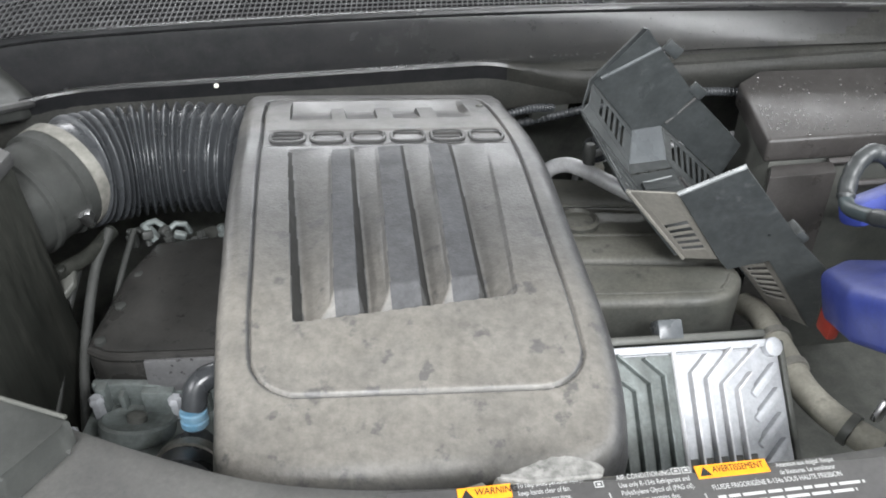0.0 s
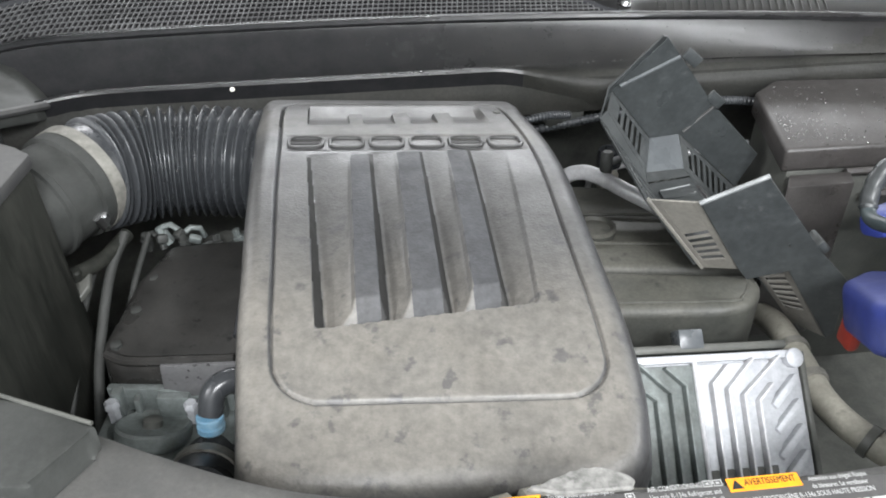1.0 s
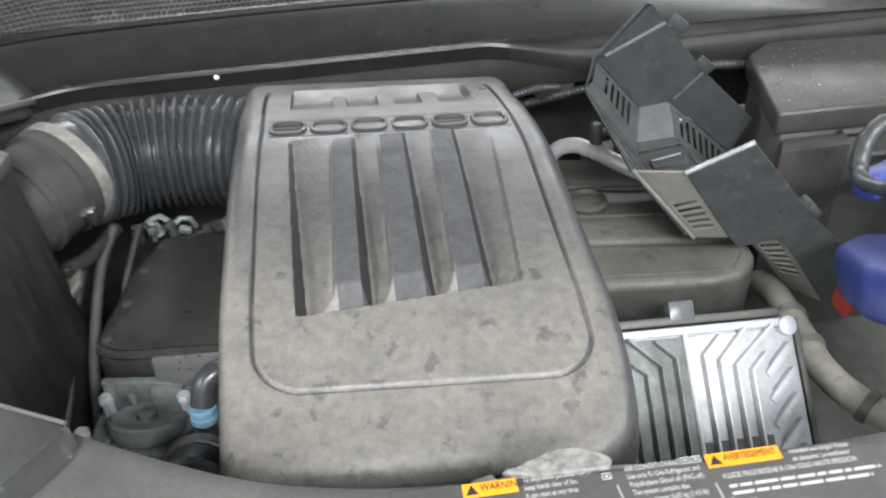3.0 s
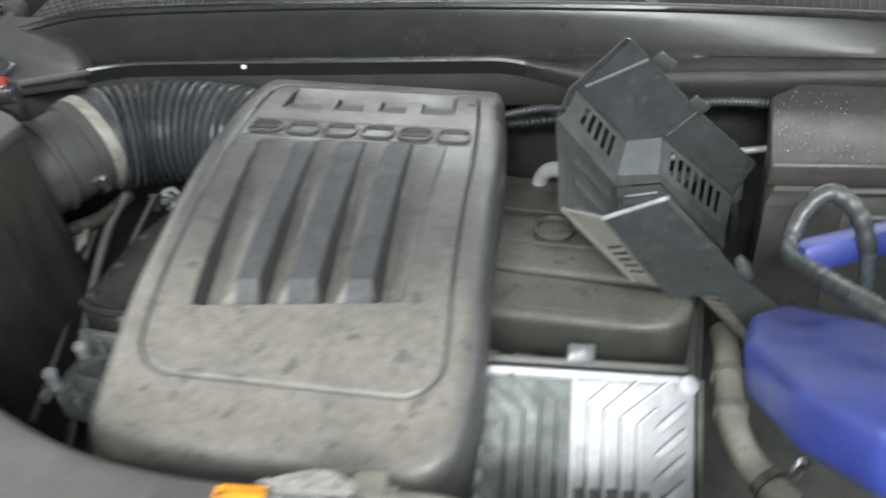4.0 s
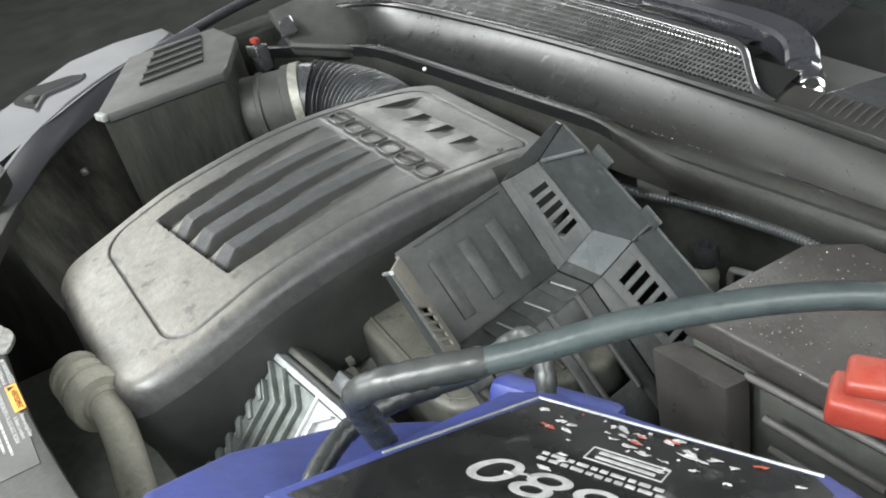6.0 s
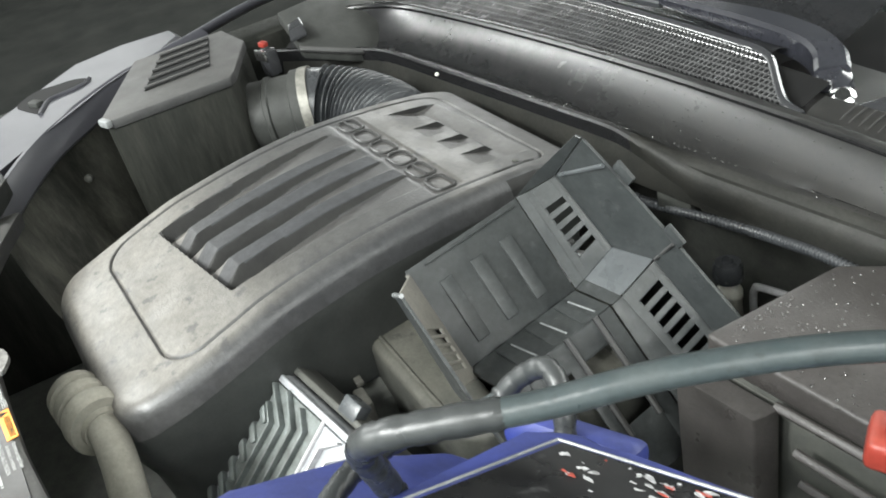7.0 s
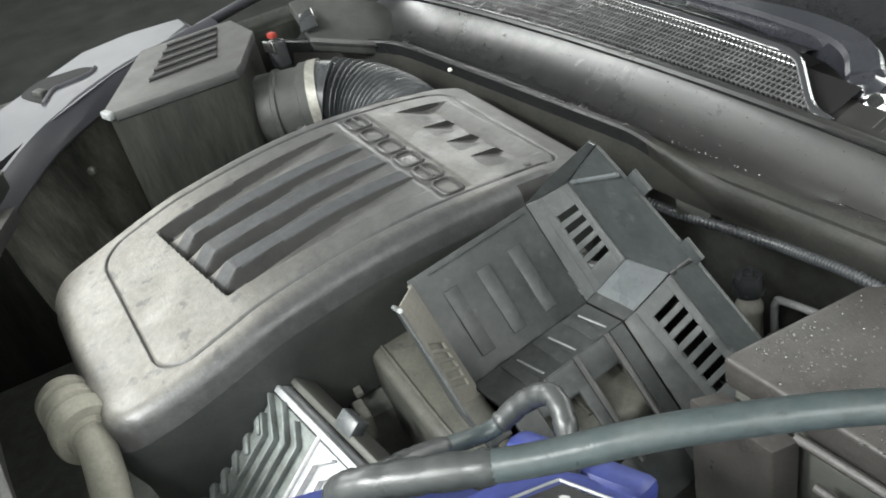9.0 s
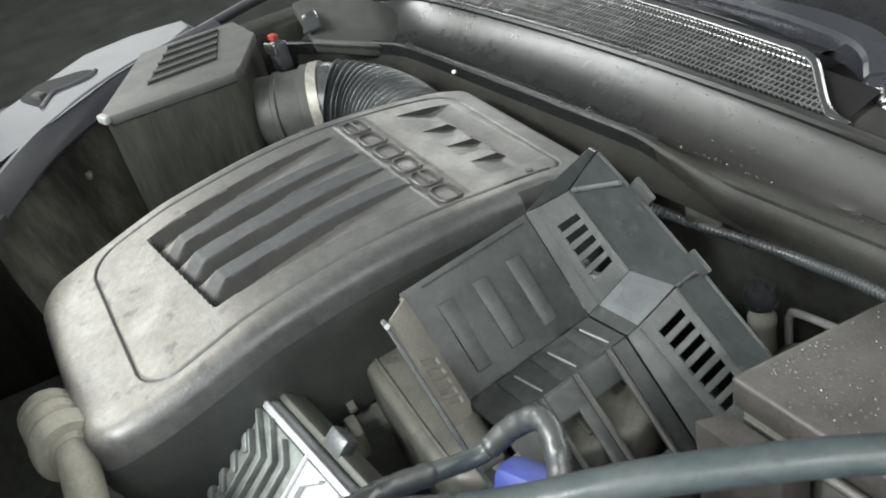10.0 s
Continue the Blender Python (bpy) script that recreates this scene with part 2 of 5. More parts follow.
M_BLUE = surf("blue_plastic", (0.028, 0.046, 0.25), (0.022, 0.036, 0.19), rough=0.4, dust=0.15, dust_col=(0.2, 0.21, 0.28), bump=0.1)
M_RED = surf("red_plastic", (0.36, 0.05, 0.033), (0.29, 0.036, 0.025), rough=0.42, dust=0.3, dust_col=(0.32, 0.16, 0.12), dust_scale=24, thin=0.0, bump=0.15)
M_RED_DARK = surf("dull_red_plastic", (0.26, 0.03, 0.02), (0.2, 0.022, 0.016), rough=0.35, bump=0.05)
M_YELLOW = surf("dusty_yellow_plastic", (0.22, 0.19, 0.06), (0.15, 0.13, 0.05), rough=0.5, dust=0.3, dust_col=(0.15, 0.14, 0.11), bump=0.1)
M_CABLE = surf("grey_green_cable", (0.048, 0.062, 0.065), (0.034, 0.045, 0.048), rough=0.30, rough_var=0.10, dust=0.35, dust_col=(0.085, 0.093, 0.09), dust_rough=0.25, thin=0.0, dust_scale=46, spots=0.5, spot_col=(0.012, 0.014, 0.014), spot_scale=90, bump=0.3, grain=260)
M_STRAP = surf("dark_grey_rubber", (0.022, 0.025, 0.026), (0.036, 0.040, 0.041), rough=0.3, dust=0.2, dust_col=(0.14, 0.14, 0.135), dust_rough=0.15, bump=0.2)
# Real scuffs on the starter rim; painted edge highlights on the shroud.
M_SCUFF_GLINT = surf("scuff_and_painted_glint", (0.34, 0.35, 0.35), (0.2, 0.21, 0.21), rough=0.3, bump=0.1)
M_BLACK_LABEL = surf("black_label", (0.012, 0.012, 0.013), (0.02, 0.02, 0.02), rough=0.28, bump=0.05, spots=0.25, spot_col=(0.2, 0.2, 0.2))
M_WHITE = surf("worn_white_print", (0.48, 0.48, 0.48), (0.3, 0.3, 0.3), rough=0.5, scale=150, bump=0.05)
M_ORANGE = surf("orange_print", (0.82, 0.33, 0.02), (0.75, 0.28, 0.02), rough=0.45, bump=0.02)
# Print and dark trim; also stands for the shade inside openings.
M_FLAT_BLACK = plain("flat_black", (0.024, 0.024, 0.024), 0.8, spec=0.2)
M_ARM = surf("blue_black_enamel", (0.022, 0.023, 0.029), (0.028, 0.029, 0.036), rough=0.2, rough_var=0.03, dust=0.06, dust_col=(0.2, 0.2, 0.2), dust_rough=0.05, bump=0.02, spec=0.8)
M_STRIP = surf("pale_defroster_trim", (0.66, 0.66, 0.69), (0.6, 0.6, 0.63), rough=0.5, bump=0.05)
M_INK_W = plain("white_ink", (0.42, 0.42, 0.41), 0.5)
M_LABEL = surf("dark_grey_label", (0.035, 0.035, 0.036), (0.045, 0.045, 0.045), rough=0.4, dust=0.2, dust_col=(0.2, 0.19, 0.18), bump=0.05)
M_FUSE = surf("speckled_brown_grey_plastic", (0.050, 0.046, 0.044), (0.040, 0.037, 0.035), rough=0.34, dust=0.6, dust_col=(0.078, 0.073, 0.069), dust_scale=30, thin=0.2, dust_rough=0.2, bump=0.5, grain=500, speck=0.12)
M_CHALK = surf("torn_grey_foam", (0.24, 0.235, 0.22), (0.12, 0.118, 0.11), rough=0.8, scale=160, spots=0.7, spot_col=(0.06, 0.06, 0.055), spot_scale=120, bump=1.0, grain=250)
M_CREAM = surf("cream_plastic", (0.80, 0.78, 0.70), (0.68, 0.66, 0.59), rough=0.5, bump=0.1)
M_BLUE_FIT = surf("pale_blue_fitting", (0.12, 0.32, 0.5), (0.3, 0.45, 0.55), rough=0.4, bump=0.1)
M_CEIL = surf("grey_ceiling_paint", (0.5, 0.52, 0.51), (0.45, 0.47, 0.46), rough=0.85, scale=3, bump=0.2, grain=120)
# Pale so that unseen walls reflect fill light.
M_WALL_BOUNCE = surf("pale_bounce_wall", (0.72, 0.74, 0.72), (0.66, 0.68, 0.66), rough=0.85, scale=3, bump=0.2, grain=120)
M_HOOD = surf("black_hood_underside", (0.03, 0.031, 0.031), (0.045, 0.046, 0.045), rough=0.7, bump=0.3)
M_WALL = surf("painted_garage_wall", (0.10, 0.115, 0.105), (0.08, 0.092, 0.085), rough=0.85, scale=3, bump=0.2, grain=120)
M_CONC = surf("oil_dark_concrete", (0.022, 0.023, 0.021), (0.014, 0.015, 0.014), rough=0.85, scale=4, bump=0.3, grain=150, spec=0.08)
M_WATER = plain("water", (0.05, 0.048, 0.046), 0.03, spec=0.9)
M_GLASS = bpy.data.materials.new("windscreen_glass")
M_GLASS.use_nodes = True
_p = M_GLASS.node_tree.nodes["Principled BSDF"]
_p.inputs["Base Color"].default_value = (0.86, 0.95, 0.92, 1)
_p.inputs["Roughness"].default_value, _p.inputs["Transmission Weight"].default_value = 0.03, 1.0
_p.inputs["IOR"].default_value = 1.45


# ---- helpers for building ----
def mesh_of(name, bm, material, smooth=38):
    bmesh.ops.recalc_face_normals(bm, faces=bm.faces[:])
    me = bpy.data.meshes.new(name)
    bm.to_mesh(me)
    bm.free()
    me.materials.append(material)
    if smooth:
        me.shade_smooth()
        me.set_sharp_from_angle(angle=radians(smooth))
    return me


def thing(name, place, label, category, group="", kind=""):
    ob = new(name)
    ob.empty_display_size = 0.02
    ob.matrix_world = Matrix.Translation(place)
    return tagged(ob, label, category, group, kind)


def part(name, bm, material, parent, label="", smooth=38):
    ob = new(name, mesh_of(name, bm, material, smooth))
    ob.parent = parent
    top = parent
    shift = Vector()
    while top is not None:
        shift += top.location
        top = top.parent
    ob.matrix_parent_inverse = Matrix.Translation(-shift)
    if label:
        tagged(ob, label)
    return ob


def solo(name, bm, material, label, category, group="", kind="", smooth=38):
    ob = new(name, mesh_of(name, bm, material, smooth))
    return tagged(ob, label, category, group, kind)


def B():
    return bmesh.new()


def box(bm, centre, size, m=None, bevel=0.0, seg=2):
    at = (m or Matrix()) @ Matrix.Translation(centre) @ Matrix.Diagonal((*size, 1))
    made = bmesh.ops.create_cube(bm, size=1, matrix=at)["verts"]
    if bevel:
        edges = {e for v in made for e in v.link_edges}
        bmesh.ops.bevel(bm, geom=list(edges), offset=bevel, segments=seg, affect="EDGES", profile=0.5)
    return bm


def prism(bm, pts, vec, bevel=0.0, seg=2):
    """A flat polygon carried along vec."""
    v0 = [bm.verts.new(p) for p in pts]
    v1 = [bm.verts.new(Vector(p) + Vector(vec)) for p in pts]
    faces = [bm.faces.new(v0), bm.faces.new(v1[::-1])]
    n = len(pts)
    for i in range(n):
        faces.append(bm.faces.new((v0[i], v1[i], v1[(i + 1) % n], v0[(i + 1) % n])))
    if bevel:
        bmesh.ops.bevel(bm, geom=list({e for f in faces for e in f.edges}), offset=bevel, segments=seg, affect="EDGES", profile=0.5)
    return bm


def smooth_path(pts, n=8):
    """A Catmull-Rom line through the points."""
    p = [Vector(q) for q in pts]
    p = [2 * p[0] - p[1]] + p + [2 * p[-1] - p[-2]]
    out = []
    for i in range(1, len(p) - 2):
        for k in range(n):
            t = k / n
            a, b, c, d = p[i - 1], p[i], p[i + 1], p[i + 2]
            out.append(0.5 * (2 * b + (c - a) * t + (2 * a - 5 * b + 4 * c - d) * t * t + (3 * b - 3 * c + d - a) * t ** 3))
    out.append(p[-2])
    return out


def sweep(bm, pts, radius, n=14, caps=True, flat=1.0):
    """A tube along a line; radius is a number or one for each point."""
    pts = [Vector(p) for p in pts]
    rad = radius if isinstance(radius, (list, tuple)) else [radius] * len(pts)
    side = None
    rings = []
    for i, p in enumerate(pts):
        way = (pts[min(i + 1, len(pts) - 1)] - pts[max(i - 1, 0)]).normalized()
        if side is None:
            side = way.orthogonal().normalized()
        side = (side - way * side.dot(way)).normalized()
        up = way.cross(side)
        rings.append([bm.verts.new(p + rad[i] * (math.cos(2 * math.pi * k / n) * side + flat * math.sin(2 * math.pi * k / n) * up)) for k in range(n)])
    for a, b in zip(rings, rings[1:]):
        for k in range(n):
            bm.faces.new((a[k], a[(k + 1) % n], b[(k + 1) % n], b[k]))
    if caps:
        bm.faces.new(rings[0][::-1]), bm.faces.new(rings[-1])
    return bm


def lathe(bm, profile, m, n=24):
    """A turned body: (radius, height) pairs round the z axis of m."""
    rings = [[bm.verts.new(m @ Vector((r * math.cos(2 * math.pi * k / n), r * math.sin(2 * math.pi * k / n), h))) for k in range(n)] for r, h in profile]
    for a, b in zip(rings, rings[1:]):
        for k in range(n):
            bm.faces.new((a[k], a[(k + 1) % n], b[(k + 1) % n], b[k]))
    bm.faces.new(rings[0][::-1]), bm.faces.new(rings[-1])
    return bm


def axis(place, way):
    """A frame at place whose z axis points along way."""
    return Matrix.Translation(place) @ Vector(way).to_track_quat("Z", "Y").to_matrix().to_4x4()


def grid(bm, rows):
    vs = [[bm.verts.new(p) for p in row] for row in rows]
    for a, b in zip(vs, vs[1:]):
        for k in range(len(a) - 1):
            bm.faces.new((a[k], a[k + 1], b[k + 1], b[k]))
    return vs


def lerp(table, t):
    """Piecewise smooth value of a table of (t, value)."""
    xs = [a for a, _ in table]
    ys = [b for _, b in table]
    return float(np.interp(t, xs, ys))


def curve(table, t):
    """Monotone smooth reading of a table by cosine-free cubic steps."""
    if t <= table[0][0]:
        return table[0][1]
    for i in range(len(table) - 1):
        (t0, a), (t1, b) = table[i], table[i + 1]
        if t <= t1:
            h = t1 - t0
            m0 = (b - table[i - 1][1]) / (t1 - table[i - 1][0]) if i else (b - a) / h
            m1 = (table[i + 2][1] - a) / (table[i + 2][0] - t0) if i + 2 < len(table) else (b - a) / h
            s = (t - t0) / h
            return (2 * s ** 3 - 3 * s * s + 1) * a + (s ** 3 - 2 * s * s + s) * h * m0 + (3 * s * s - 2 * s ** 3) * b + (s ** 3 - s * s) * h * m1
    return table[-1][1]


# ---- the room ----
def room():
    x0, x1, y0, y1, z1 = -8.0, 3.8, -4.2, 7.0, 3.0
    bm = box(B(), ((x0 + x1) / 2, (y0 + y1) / 2, -0.05), (x1 - x0, y1 - y0, 0.1))
    solo("floor", bm, M_CONC, "bare grey concrete garage floor", "floor", kind="structure", smooth=0)
    bm = box(B(), ((x0 + x1) / 2, (y0 + y1) / 2, z1 + 0.05), (x1 - x0, y1 - y0, 0.1))
    solo("ceiling", bm, M_CEIL, "grey painted garage ceiling", "ceiling", kind="structure", smooth=0)
    # Added walls; pale south and east ones bounce fill into the bay.
    for name, c, s in (("wall_west", (x0 - 0.05, (y0 + y1) / 2, z1 / 2), (0.1, y1 - y0, z1)), ("wall_east", (x1 + 0.05, (y0 + y1) / 2, z1 / 2), (0.1, y1 - y0, z1)),
                       ("wall_south", ((x0 + x1) / 2, y0 - 0.05, z1 / 2), (x1 - x0, 0.1, z1)), ("wall_north", ((x0 + x1) / 2, y1 + 0.05, z1 / 2), (x1 - x0, 0.1, z1))):
        solo(name, box(B(), c, s), M_WALL_BOUNCE if name in ("wall_south", "wall_east") else M_WALL, "plain wall added to close the room", "wall", kind="structure", smooth=0)


room()


# ---- car body round the bay ----
def bend(x, start):
    """How far the left end of the cowl has turned forward."""
    return 0.018 * math.log(1 + math.exp((start - x) / 0.018))


def y_bot(x):
    return 0.972 + 0.155 * x - 0.6 * bend(x, -0.44)


def y_top(x):
    return 1.055 + 0.10 * x - 0.12 * x * x - 1.2 * bend(x, -0.535)


def y_back(x):
    return 1.142 + 0.03 * x - 0.10 * x * x - 0.8 * bend(x, -0.52)


def cowl_panel():
    t = thing("cowl_panel", (0, 1.0, 1.0), "glossy black plastic cowl panel below the windscreen, wet with drops", "cowl panel")
    rows = []
    for i in range(121):
        x = -0.62 + 1.5 * i / 120
        b, c = y_bot(x), y_top(x)
        w = c - b
        lip = min(1.0, max(0.0, (0.19 - x) / 0.15))
        lip = lip * lip * (3 - 2 * lip)
        edge = [(0.006, 0.985), (0.001, 1.018), (-0.002, 1.0285), (0.0, 1.0312), (0.005, 1.0315), (0.009, 1.0285), (0.012, 1.0215), (0.018, 1.019)]
        soft = [(-0.004, 0.975), (-0.006, 0.988), (-0.005, 0.997), (-0.002, 1.004), (0.003, 1.0095), (0.009, 1.0135), (0.014, 1.0165), (0.020, 1.0185)]
        prof = [(b + p * lip + q * (1 - lip), u * lip + v * (1 - lip)) for (p, u), (q, v) in zip(edge, soft)] + [
                (b + w * 0.36, 1.0205), (b + w * 0.48, 1.0245), (b + w * 0.61, 1.0315), (b + w * 0.74, 1.0405), (b + w * 0.86, 1.0500), (b + w * 0.925, 1.0560), (b + w * 0.95, 1.0590), (b + w * 0.93, 1.0605), (b + w * 0.92, 1.0640), (b + w * 0.95, 1.0675),
                (c, 1.0685), (c + 0.006, 1.0675), (c + 0.010, 1.0640), (c + 0.012, 1.057), (c + 0.016, 1.0525), (c + 0.022, 1.0530)]
        rows.append([(x, y, z) for y, z in prof])
    bm = B()
    grid(bm, rows)
    bmesh.ops.solidify(bm, geom=bm.faces[:], thickness=0.003)
    for f in bm.faces:
        c = f.calc_center_median()
        if c.x > 0.075 and c.y < y_bot(c.x) + 0.0155:
            f.material_index = 1
    part("tray", bm, M_COWL, t).data.materials.append(M_FIREWALL)
    # grille field and its mesh
    # Black sheet in place of the shade below the grille.
    bm = B()
    grid(bm, [[(x, y_top(x) + 0.02 + (y_back(x) - y_top(x) - 0.02) * k / 3, 1.049 + 0.018 * k / 3) for k in range(4)] for x in [-0.62 + 0.83 * i / 60 for i in range(61)]])
    bmesh.ops.solidify(bm, geom=bm.faces[:], thickness=0.004)
    part("grille_bed", bm, M_FLAT_BLACK, t, "black sheet for the shade under the grille")
    bm = B()
    n = 0
    x = -0.58
    while x < 0.2:
        top = 1.0 if x < 0.125 else max(0.0, (0.205 - x) / 0.08)
        y0, y1 = y_top(x) + 0.02, y_top(x) + 0.02 + (y_back(x) - y_top(x) - 0.02) * top
        if y1 - y0 > 0.006:
            slope = 0.016 / (y_back(x) - y_top(x) - 0.02)
            box(bm, (0, 0, 0), (0.0018, (y1 - y0) * 1.01, 0.0028), Matrix.Translation((x, (y0 + y1) / 2, 1.0585 + slope * (y1 - y0) / 2)) @ Matrix.Rotation(math.atan(slope), 4, "X"))
        x += 0.0068
    part("grille_bar", bm, M_GRILLE, t, "fine upright bars of the grille", smooth=0)
    for k in range(8):
        f = 0.06 + 0.88 * k / 7
        bm = B()
        x_end = 0.122 + 0.08 * (1 - f)
        sweep(bm, [(x, y_top(x) + 0.02 + (y_back(x) - y_top(x) - 0.02) * f, 1.0588 + 0.016 * f) for x in [-0.58 + (x_end + 0.58) * i / 30 for i in range(31)]], 0.0011, n=5)
        part("grille_wire", bm, M_GRILLE, t)
    # bright rear trim of the grille, with the sloped end beside the wiper
    bm = B()
    path = [(x, y_back(x) + 0.005, 1.0745) for x in [-0.6 + 0.70 * i / 24 for i in range(25)]] + [(0.122, 1.143, 1.0745), (0.138, 1.135, 1.073), (0.160, 1.119, 1.067), (0.185, 1.101, 1.061), (0.203, 1.092, 1.059), (0.225, 1.089, 1.057)]
    sweep(bm, smooth_path(path, 3), 0.0050, n=8, flat=0.7)
    part("trim_edge", bm, M_GLOSS, t)
    # rear deck up to the glass
    bm = B()
    grid(bm, [[(x, y_back(x) + d, z) for d, z in ((0.004, 1.072), (0.02, 1.074), (0.035, 1.068), (0.05, 1.055), (0.1, 1.04), (0.19, 1.07))] for x in [-0.62 + 0.74 * i / 40 for i in range(41)]])
    bmesh.ops.solidify(bm, geom=bm.faces[:], thickness=0.003)
    part("rear_deck", bm, M_GLOSS, t)
    bm = B()
    grid(bm, [[(x, y0, z) for y0, z in ((1.072, 1.055), (1.10, 1.05), (1.14, 1.052), (1.20, 1.045), (1.25, 1.03), (1.26, 1.0))] for x in (0.11, 0.18, 0.25, 0.32)])
    bmesh.ops.solidify(bm, geom=bm.faces[:], thickness=0.003)
    part("wiper_well", bm, M_COWL, t)
    bm = B()
    prism(bm, [(0.245, 1.125, 1.058), (0.86, 1.185, 1.062), (0.86, 1.265, 1.068), (0.33, 1.205, 1.070), (0.282, 1.197, 1.068)], (0, 0, -0.03), bevel=0.004)
    part("side_deck", bm, M_GLOSS, t, "glossy flat deck beside the wiper")
    bm = B()
    grid(bm, [[(x, y_top(x) + 0.018 + (1.124 + 0.0976 * (x - 0.245) - y_top(x) - 0.02) * k / 4, 1.0525 + 0.0135 * (k / 4) ** 0.6) for k in range(5)] for x in [0.225 + 0.64 * i / 40 for i in range(41)]])
    bmesh.ops.solidify(bm, geom=bm.faces[:], thickness=0.004)
    part("deck_front", bm, M_COWL, t, "wet dark front face of the deck")
    for k in range(22):
        x = 0.26 + 0.0105 * k
        y0, y1 = y_top(x) + 0.022, 1.120 + 0.0976 * (x - 0.245)
        bm = sweep(B(), [(x, y0, 1.0545), (x + 0.001, (y0 + y1) / 2, 1.0625), (x + 0.002, y1, 1.0672)], 0.0011, n=5)
        part("deck_rib", bm, M_COWL, t)
    bm = B()
    box(bm, (0, 0, 0), (0.028, 0.03, 0.026), pose(0.358, 1.205, 1.088, 0, 0, 8), bevel=0.006)
    part("rubber_stop", bm, M_RUBBER, t, "small square rubber stop")
    bm = B()
    lathe(bm, [(0.002, 0), (0.003, 0.001), (0.0026, 0.003), (0.001, 0.004)], axis((-0.26, 0.914, 1.0305), (0, -0.3, 1)), 10)
    part("clip", bm, M_CREAM, t, "cream plastic clip")
    for x in (-0.44, -0.05, 0.35):
        bm = B()
        lathe(bm, [(0.006, 0), (0.006, 0.002), (0.003, 0.004)], axis((x, y_bot(x) + 0.025, 1.019), (0, 0, 1)), 10)
        part("rivet", bm, M_STEEL, t)
    return t


cowl_panel()


def windscreen():
    t = thing("window_1", (0, 1.3, 1.05), "dark tinted windscreen glass above the cowl", "windscreen", kind="structure")
    bm = B()
    grid(bm, [[(x, 1.335 - 0.05 * x * x + 1.0 * k, 1.055 + 0.48 * k) for k in (0, 0.3, 0.7)] for x in [-0.7 + 1.55 * i / 20 for i in range(21)]])
    bmesh.ops.solidify(bm, geom=bm.faces[:], thickness=0.005)
    part("pane", bm, M_GLASS, t).visible_shadow = False
    d = thing("dashboard", (0, 1.8, 0.9), "dark dashboard edge with a pale slotted defroster strip behind glass", "dashboard")
    xs = [-0.66 + 1.52 * i / 60 for i in range(61)]

    def lip(x):
        return 1.446 - 0.65 * x * x if x > 0 else 1.446 - 0.25 * x * x

    bm = B()
    grid(bm, [[(x, 1.20, 1.012), (x, lip(x) - 0.01, 1.014), (x, lip(x) - 0.002, 1.017)] for x in xs])
    bmesh.ops.solidify(bm, geom=bm.faces[:], thickness=0.01)
    part("dash_edge", bm, M_FLAT_BLACK, d)
    bm = B()
    grid(bm, [[(x, lip(x), 1.012), (x, lip(x), 1.019), (x, lip(x) + 0.005, 1.022), (x, lip(x) + 0.058, 1.0235), (x, lip(x) + 0.06, 1.012)] for x in xs])
    part("defroster_strip", bm, M_STRIP, d, "pale strip with dark slots")
    # Teal stands for light on the windscreen, put into the dash colour.
    bm = B()
    grid(bm, [[(x, lip(x) + 0.061, 1.016), (x, lip(x) + 0.2, 1.03), (x, lip(x) + 0.5, 1.03), (x, lip(x) + 0.8, 1.0)] for x in xs])
    bmesh.ops.solidify(bm, geom=bm.faces[:], thickness=0.01)
    part("dash_top", bm, M_TEAL, d, "dash top painted teal for light on the glass")
    for i in range(16):
        x = -0.48 + 0.0645 * i
        slope = math.degrees(math.atan2(lip(x + 0.01) - lip(x - 0.01), 0.02))
        part("slot", box(B(), (0, 0, 0), (0.047, 0.007, 0.003), pose(x, lip(x) + 0.045, 1.0236, 0, 0, slope)), M_FLAT_BLACK, d)
    part("tag", box(B(), (0.272, 1.368, 1.0155), (0.03, 0.030, 0.003), bevel=0.0008), M_CREAM, d, "small cream tag")


windscreen()


def wiper():
    t = thing("wiper_arm", (0.19, 1.17, 1.05), "glossy black wiper arm lying along the cowl", "wiper")
    bm = B()
    pts = smooth_path([(-0.45, 1.14, 1.088), (-0.25, 1.165, 1.093), (-0.056, 1.180, 1.092), (0.05, 1.190, 1.092), (0.125, 1.196, 1.086), (0.165, 1.188, 1.079), (0.190, 1.168, 1.070)], 5)
    rings = []
    for i, p in enumerate(pts):
        f = i / (len(pts) - 1)
        way = (pts[min(i + 1, len(pts) - 1)] - pts[max(i - 1, 0)]).normalized()
        side = Vector((-way.y, way.x, 0)).normalized()
        w = 0.009 + 0.009 * min(1, max(0, (f - 0.3) / 0.25))
        h = 0.012 + 0.016 * min(1, max(0, (f - 0.3) / 0.3))
        c = 0.0045
        rings.append([bm.verts.new(p + side * a + Vector((0, 0, b))) for a, b in ((-w, -h), (-w, -c), (-w + c, 0), (w - c, 0.001), (w, -c), (w, -h))])
    for a, b in zip(rings, rings[1:]):
        for k in range(6):
            bm.faces.new((a[k], a[(k + 1) % 6], b[(k + 1) % 6], b[k]))
    bm.faces.new(rings[0][::-1]), bm.faces.new(rings[-1])
    part("arm", bm, M_ARM, t, smooth=20)
    bm = B()
    sweep(bm, smooth_path([(-0.50, 1.115, 1.082), (-0.35, 1.14, 1.086), (-0.2, 1.156, 1.082), (-0.09, 1.172, 1.080)], 5), 0.006, n=6)
    part("blade", bm, M_RUBBER, t, "black rubber wiper blade")
    bm = B()
